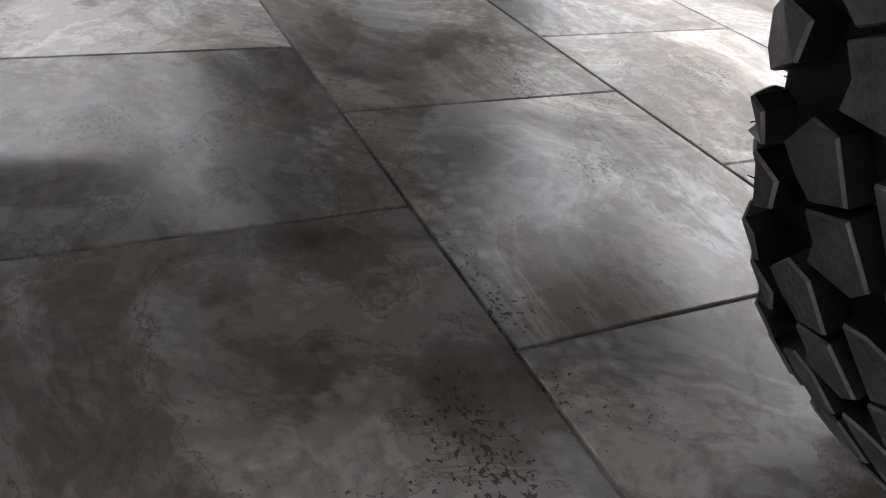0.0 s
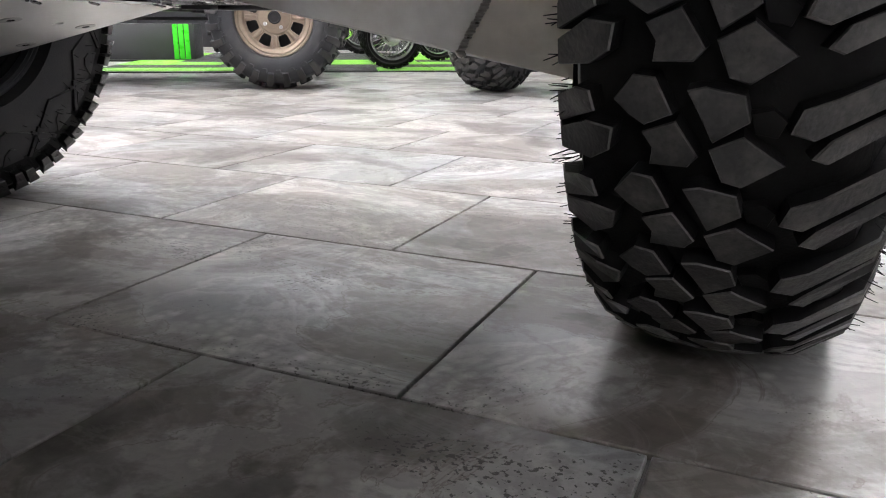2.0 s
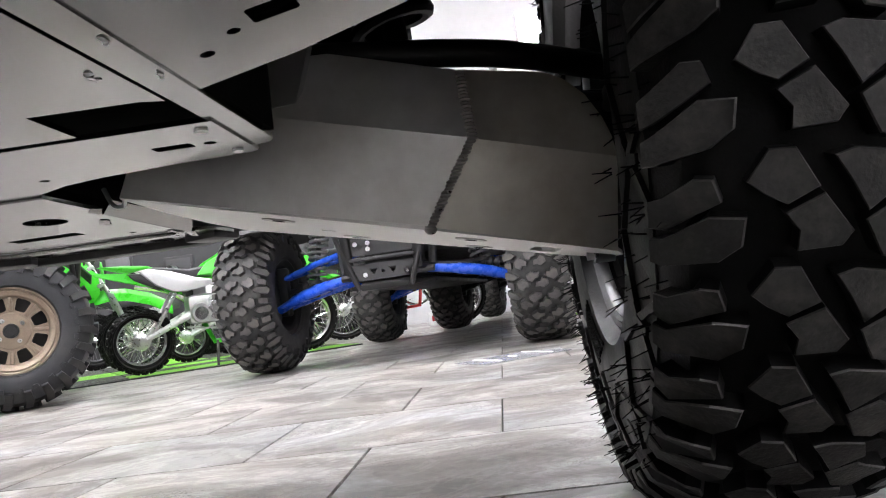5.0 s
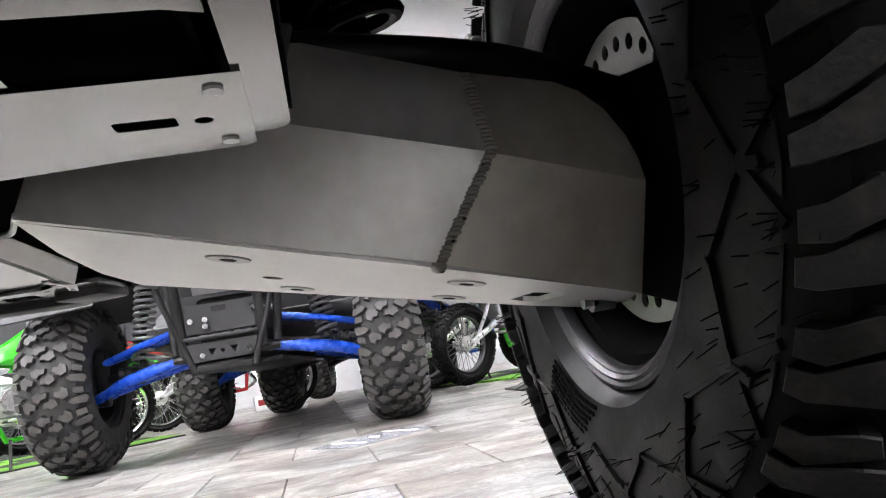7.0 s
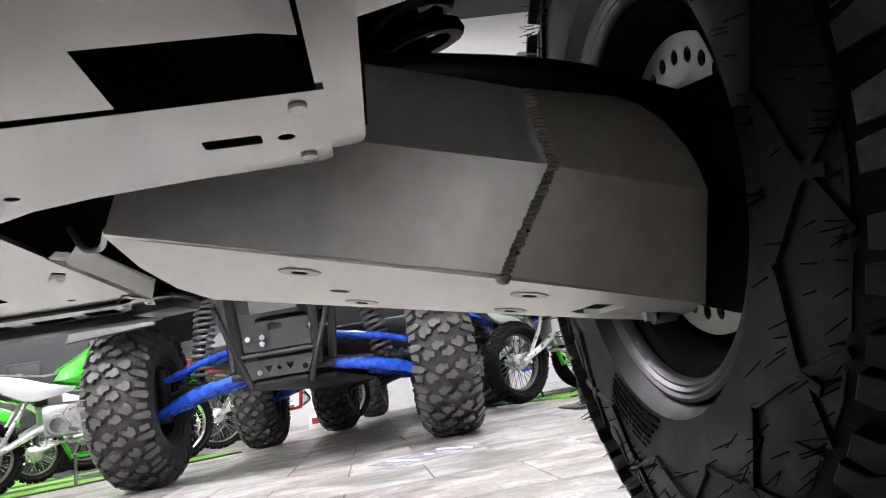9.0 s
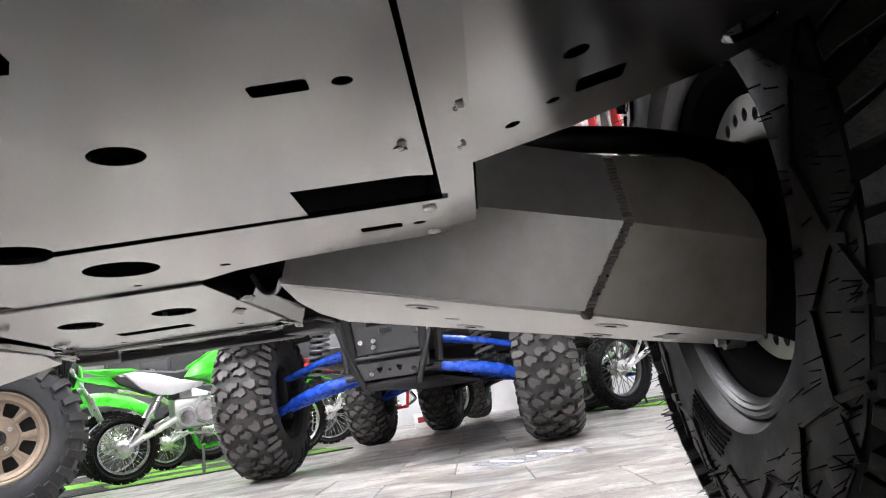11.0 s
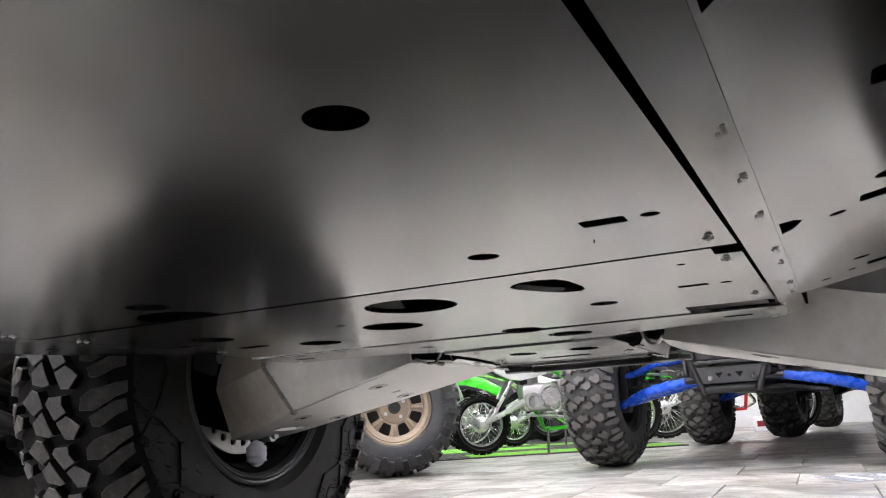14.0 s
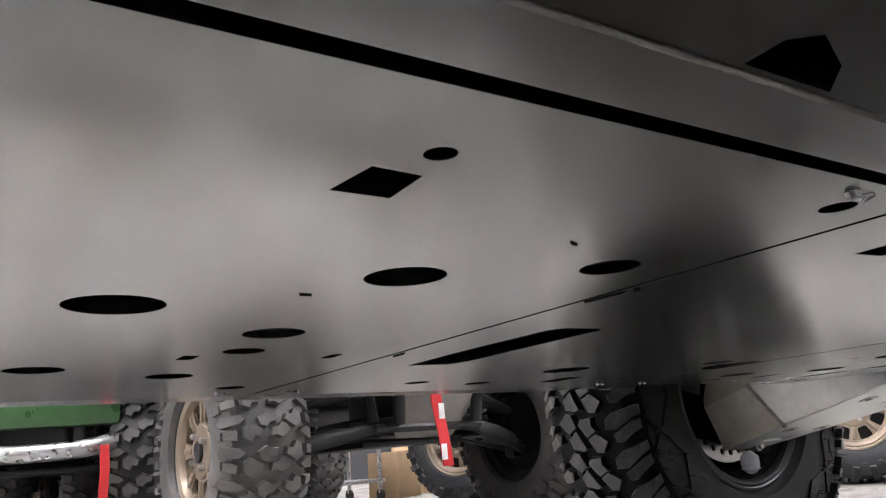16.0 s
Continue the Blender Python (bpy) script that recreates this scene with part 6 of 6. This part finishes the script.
    for s in (1, -1):
        bm = bmesh.new(); plate(bm, [(x, rz + z) for x, z in ((-0.22, 0.488), (-0.05, 0.482), (0.06, 0.472), (0.10, 0.456), (0.02, 0.448), (-0.04, 0.435), (-0.12, 0.455))], s * 0.082, s * 0.014, s * 0.006); part("tail_cover", bm, body, b)
    for s in (1, -1):
        bm = bmesh.new(); plate(bm, [(x, rz + z) for x, z in ((-0.06, 0.43), (0.04, 0.425), (0.10, 0.36), (0.16, 0.30), (0.08, 0.335), (-0.02, 0.385))], s * 0.078, s * 0.016, s * 0.004); part("air_box", bm, M["plastic"], b)
    bm = bmesh.new(); box(bm, (0.12, 0.09, 0.10), pose(0.34, 0.0, rz + 0.30), 0.02); rod(bm, (0.28, 0.05, rz + 0.3), (0.40, 0.08, rz + 0.32), 0.03, 14); part("carburettor", bm, M["black"], b)
    bm = bmesh.new()
    rows = []
    for x, z, w in ((0.80, 0.36, 0.05), (0.93, 0.385, 0.065), (1.06, 0.38, 0.07), (1.22, 0.33, 0.065), (1.36, 0.25, 0.035)):
        rows.append([(x, -w * 1.1, rz + z - 0.085), (x, -w, rz + z - 0.03), (x, -w * 0.6, rz + z), (x, w * 0.6, rz + z), (x, w, rz + z - 0.03), (x, w * 1.1, rz + z - 0.085)])
    sheet(bm, rows, 0.005)
    part("front_fender", bm, body, b)
    bm = bmesh.new(); plate(bm, [(y, rz + z) for y, z in ((-0.08, 0.42), (0.08, 0.42), (0.10, 0.56), (0.05, 0.62), (-0.05, 0.62), (-0.10, 0.56))], 0, 0.012, 0.008)
    bmesh.ops.transform(bm, matrix=pose(0.93, 0, 0, 0, -20, -90), verts=bm.verts)
    part("number_plate", bm, body, b)
    bm = bmesh.new()
    tube(bm, [(0.45, -0.10, rz - 0.05), (0.42, -0.20, 0.01)], 0.009, 8)
    box(bm, (0.10, 0.04, 0.012), pose(0.42, -0.205, 0.006), 0.003)
    part("side_stand", bm, M["black"], b)
    return b


ROW = yaw_of(0.53, -0.85)
MATZ = 0.012
dirt_bike(pose(4.31, 2.04, MATZ, 4, 0, ROW), "small green dirt bike with white side panels on its side stand", M["green"], M["white"], SMALL, SMALLF, 1.06)
dirt_bike(pose(4.36, 3.42, MATZ, 4, 0, ROW), "small green dirt bike with black seat parked on the mat", M["green"], M["green"], SMALL, SMALLF, 1.08)
dirt_bike(pose(5.62, 2.28, MATZ, 4, 0, ROW), "small dirt bike with dark panels parked on the mat", M["charcoal"], M["white"], SMALL, SMALLF, frame_mat=M["black"])
dirt_bike(pose(6.50, 2.22, MATZ, 4, 0, ROW), "green dirt bike at the back of the row", M["green"], M["white"], BIG, BIG)
dirt_bike(pose(6.10, 1.02, MATZ, 4, 0, ROW - 12), "red motorcycle with a bright chrome wheel", M["red"], M["red"], SHINE, SHINE)
dirt_bike(pose(6.55, 3.6, MATZ, 4, 0, ROW), "dark dirt bike parked in the row", M["charcoal"], M["plastic"], BIG, BIG, frame_mat=M["black"])
dirt_bike(pose(4.52, -1.22, MATZ, 4, 0, yaw_of(0.55, -0.83)), "green dirt bike with black wheels", M["green"], M["plastic"], BIG, BIG, frame_mat=M["green"])
dirt_bike(pose(4.95, -1.02, MATZ, 4, 0, yaw_of(0.55, -0.83)), "blue dirt bike with black wheels", M["blue"], M["white"], BIG, BIG)


# ---- striped display mats, stands and clutter ----
def mat_of_tiles(name, x, y, yaw, nx, ny, label):
    """Interlocking plastic garage tiles, rows of green and black."""
    m = thing(name, pose(x, y, 0, 0, 0, yaw), label, "mat", "display mats")
    size = 0.40
    me = {}
    for key in ("mat_green", "plastic"):
        bm = bmesh.new()
        box(bm, (size - 0.006, size - 0.006, 0.006), pose(0, 0, 0.003))
        for q in range(8):
            box(bm, (size - 0.012, 0.026, 0.006), pose(0, -0.168 + 0.048 * q, 0.009), 0.002)
        me[key] = mesh_of("mat_tile", bm, M[key], 30)
    for i in range(nx):
        for j in range(ny):
            o = new("mat_tile", me["mat_green" if (j in (0, 2, 3) and (i + j) % 5 != 4) or (j > 3 and i % 3 == 0) else "plastic"])
            o.parent, o.location = m, ((i + 0.5) * size, (j + 0.5) * size, 0)
    for k in range(nx):
        bm = bmesh.new(); box(bm, (size - 0.004, 0.05, 0.010), pose((k + 0.5) * size, -0.027, 0.005), 0.004); part("edge_strip", bm, M["plastic"], m)
    return m


mat_of_tiles("display_mat", 3.05, 3.74, yaw_of(0.53, -0.85), 9, 8, "black and bright green interlocking tile mat under motorcycles")
mat_of_tiles("display_mat", 4.48, -1.53, yaw_of(0.55, -0.83), 4, 3, "black and green tile mat under motorcycles")

post = thing("display_post", pose(3.32, -1.36, 0), "tall black display post on a flat foot", "post")
bm = bmesh.new(); box(bm, (0.11, 0.13, 1.9), pose(0, 0, 0.96), 0.012)
for q in range(4):
    box(bm, (0.015, 0.012, 1.86), pose(-0.058, -0.045 + 0.03 * q, 0.96), 0.003)
part("column", bm, M["plastic"], post)
bm = bmesh.new(); box(bm, (0.36, 0.30, 0.012), pose(0, 0, 0.006), 0.003); part("foot", bm, M["black"], post)

pl = thing("display_plinth", pose(4.72, 4.35, 0, 0, 0, yaw_of(0.57, -0.82)), "low charcoal display plinth with bright green stripes", "plinth")
bm = bmesh.new(); box(bm, (1.1, 0.6, 0.30), pose(-0.45, 0.2, 0.165), 0.006); part("body", bm, M["plastic"], pl)
for q in range(3):
    bm = bmesh.new(); box(bm, (0.042, 0.012, 0.30), pose(-0.06 + 0.048 * q, -0.107, 0.165), 0.003); part("stripe", bm, M["green"], pl, "bright green stripe")
bm = bmesh.new(); box(bm, (1.3, 0.75, 0.014), pose(-0.40, 0.2, 0.007), 0.003); part("base", bm, M["black"], pl)

sign = thing("plastic_sleeve", pose(2.16, -0.41, 0.0, 0, 0, -58), "clear plastic sleeve with a pale sheet lying on the floor", "sleeve")
bm = bmesh.new(); box(bm, (0.36, 0.25, 0.003), pose(0, 0, 0.0025), 0.001); part("sheet", bm, M["print"], sign)
for q in (-0.11, 0.0, 0.11):
    bm = bmesh.new(); box(bm, (0.010, 0.20 if q else 0.05, 0.004), pose(q, 0, 0.0065), 0.001); part("strip", bm, M["white"], sign, "white strip")

# dark display wall behind the bikes with framed pictures
dw = thing("display_wall", pose(7.75, 4.45, 0), "dark grey display wall with framed pictures", "display wall")
bm = bmesh.new(); box(bm, (0.12, 6.9, 2.2), pose(0, 0, 1.1), 0.01)
part("panel", bm, M["wall_dark"], dw)
for j, (y, z) in enumerate(((-2.7, 1.0), (-2.1, 1.15), (-1.3, 1.0), (-0.6, 1.1), (0.1, 1.0))):
    bm = bmesh.new(); box(bm, (0.02, 0.34, 0.26), pose(-0.072, y, z), 0.006); fr = part("picture_frame", bm, M["black"], dw)
    bm = bmesh.new(); box(bm, (0.006, 0.28, 0.20), pose(-0.085, y, z), 0.002); part("picture", bm, M["charcoal"] if j % 2 else M["plastic"], fr)
# boxes of goods behind the dark vehicle
for n, (x, y, sx, sy, sz, k) in enumerate(((7.4, 0.05, 0.16, 0.14, 0.10, "red"), (7.25, 0.30, 0.20, 0.16, 0.14, "white"), (7.2, 0.75, 0.26, 0.26, 0.14, "black"))):
    g = thing("goods_box", pose(x, y, 0, 0, 0, 6 * n), {"red": "red cardboard goods box on the floor", "white": "white goods box on the floor", "black": "black goods box on the floor"}[k], "box", "goods boxes")
    bm = bmesh.new(); box(bm, (sx, sy, sz), pose(0, 0, sz / 2), 0.006); part("carton", bm, M["goods_red" if k == "red" else k], g)
    bm = bmesh.new(); box(bm, (0.003, sy * 0.6, sz * 0.4), pose(-sx / 2 - 0.001, 0, sz * 0.55), 0.001); part("label", bm, M["white" if k != "white" else "goods_red"], g)

# trolley, tub and carton in the far corner
cart = thing("trolley", pose(1.32, 5.1, 0, 0, 0, 8), "grey steel workshop trolley with clutter on it", "trolley")
for x in (-0.3, 0.3):
    for y in (-0.2, 0.2):
        bm = bmesh.new(); tube(bm, [(x, y, 0.05), (x, y, 0.75)], 0.016, 8); part("post", bm, M["steel"], cart)
for z in (0.14, 0.44, 0.74):
    bm = bmesh.new(); box(bm, (0.66, 0.46, 0.025), pose(0, 0, z), 0.006); part("shelf", bm, M["steel"], cart)
for x in (-0.3, 0.3):
    for y in (-0.2, 0.2):
        bm = bmesh.new(); rod(bm, (x - 0.012, y, 0.04), (x + 0.012, y, 0.04), 0.04, 16); part("castor", bm, M["black"], cart)
tub = thing("storage_tub", pose(0.92, 5.2, 0), "blue plastic storage tub standing on the floor", "tub")
bm = bmesh.new(); sheet(bm, [[(-0.14, -0.18, 0), (0.14, -0.18, 0), (0.14, 0.18, 0), (-0.14, 0.18, 0), (-0.14, -0.18, 0)], [(-0.17, -0.21, 0.36), (0.17, -0.21, 0.36), (0.17, 0.21, 0.36), (-0.17, 0.21, 0.36), (-0.17, -0.21, 0.36)]], 0.006); part("shell", bm, M["box_blue"], tub)
bm = bmesh.new(); box(bm, (0.38, 0.46, 0.03), pose(0, 0, 0.375), 0.01); part("lid", bm, M["box_blue"], tub)
for x, y, s in ((1.86, 5.1, 0.34), (2.3, 5.4, 0.4)):
    c = thing("cardboard_box", pose(x, y, 0, 0, 0, 12), "brown cardboard box on the floor", "box", "cartons")
    bm = bmesh.new(); box(bm, (s * 0.7, s, s), pose(0, 0, s / 2), 0.004); part("carton", bm, M["card"], c)
    bm = bmesh.new(); box(bm, (0.05, s + 0.004, 0.003), pose(0, 0, s + 0.001)); part("tape", bm, M["print"], c)
bt = thing("bucket", pose(4.05, 2.92, 0.012), "small blue bucket beside the green bikes", "bucket")
bm = bmesh.new(); lathe(bm, [(0.0, 0.0005), (0.0, 0.075), (0.19, 0.10), (0.19, 0.104), (0.0, 0.079), (-0.004, 0.0005)], 28); bmesh.ops.transform(bm, matrix=pose(0, 0, 0, 90), verts=bm.verts); part("pail", bm, M["box_blue"], bt)

# clothing rail high on the end wall and a lit panel beside it
rail = thing("clothes_rail", pose(X1 - 0.25, -2.45, 3.55), "wall rail with red, white and black jerseys hanging high up", "clothes rail")
bm = bmesh.new(); tube(bm, [(0, -0.75, 0.25), (0, 0.75, 0.25)], 0.014, 8)
for y in (-0.7, 0.7):
    tube(bm, [(0, y, 0.25), (0.24, y, 0.25)], 0.012, 8)
part("bar", bm, M["steel"], rail)
for q in range(9):
    y = -0.64 + 0.16 * q
    bm = bmesh.new()
    sheet(bm, [[(-0.20, y, 0.20), (0, y - 0.01, 0.24), (0.18, y, 0.20)], [(-0.21, y + 0.03, -0.1), (0, y - 0.03, -0.1), (0.20, y + 0.02, -0.1)], [(-0.2, y - 0.01, -0.42), (0, y + 0.03, -0.45), (0.2, y - 0.01, -0.42)]], 0.02)
    part("jersey", bm, M[("red", "red", "white", "red", "charcoal", "red", "white", "red", "red")[q]], rail)
wl = thing("wall_light", pose(X1 - 0.02, -1.2, 3.55), "small bright rectangular light panel on the wall", "lamp")
bm = bmesh.new(); box(bm, (0.03, 0.34, 0.48), pose(-0.002, 0, 0), 0.006); part("housing", bm, M["white"], wl)
bm = bmesh.new(); box(bm, (0.006, 0.28, 0.42), pose(-0.021, 0, 0)); part("diffuser", bm, M["lamp"], wl, "glowing white diffuser", None)


# ---- floor tiles ----
TX, TY, GAP = 0.430, 0.471, 0.0040
def tile_grid(bm, cx, cy, z=0.0):
    hx, hy, e = TX / 2 - GAP / 2, TY / 2 - GAP / 2, 0.0012
    ring0 = [bm.verts.new((cx + a * hx, cy + b * hy, z - 0.008)) for a, b in ((-1, -1), (1, -1), (1, 1), (-1, 1))]
    ring1 = [bm.verts.new((cx + a * hx, cy + b * hy, z - e)) for a, b in ((-1, -1), (1, -1), (1, 1), (-1, 1))]
    ring2 = [bm.verts.new((cx + a * (hx - e), cy + b * (hy - e), z)) for a, b in ((-1, -1), (1, -1), (1, 1), (-1, 1))]
    for a, b in ((ring0, ring1), (ring1, ring2)):
        for i in range(4):
            bm.faces.new((a[i], a[(i + 1) % 4], b[(i + 1) % 4], b[i]))
    bm.faces.new(ring2)


bm = bmesh.new(); tile_grid(bm, 0, 0)
tile_me = mesh_of("floor_tile", bm, M["tile"])
far = bmesh.new()
near = 0
for i in range(int((X1 - X0) / TX) + 2):
    for j in range(int((Y1 - Y0) / TY) + 2):
        col = i - int(-X0 / TX) - 1
        cx = -0.212 + TX * (col + 0.5)
        cy = -0.371 + TY * 0.5 + (0 if col % 2 == 0 else TY / 2) + TY * (j - int(-Y0 / TY) - 1)
        if not (X0 - 0.1 < cx < X1 + 0.1 and Y0 - 0.1 < cy < Y1 + 0.1):
            continue
        if -1.5 < cx < 4.6 and -1.9 < cy < 2.6 and near < 300 and (cx - 1.2) ** 2 / 9 + (cy - 0.3) ** 2 / 5 < 1:
            o = new("floor_tile", tile_me)
            o.location, o.parent = (cx, cy, 0.0), floor
            near += 1
        else:
            tile_grid(far, cx, cy)
o = part("far_tiles", far, M["tile_far"], floor, smooth=None)
o["kind"] = "stuff"
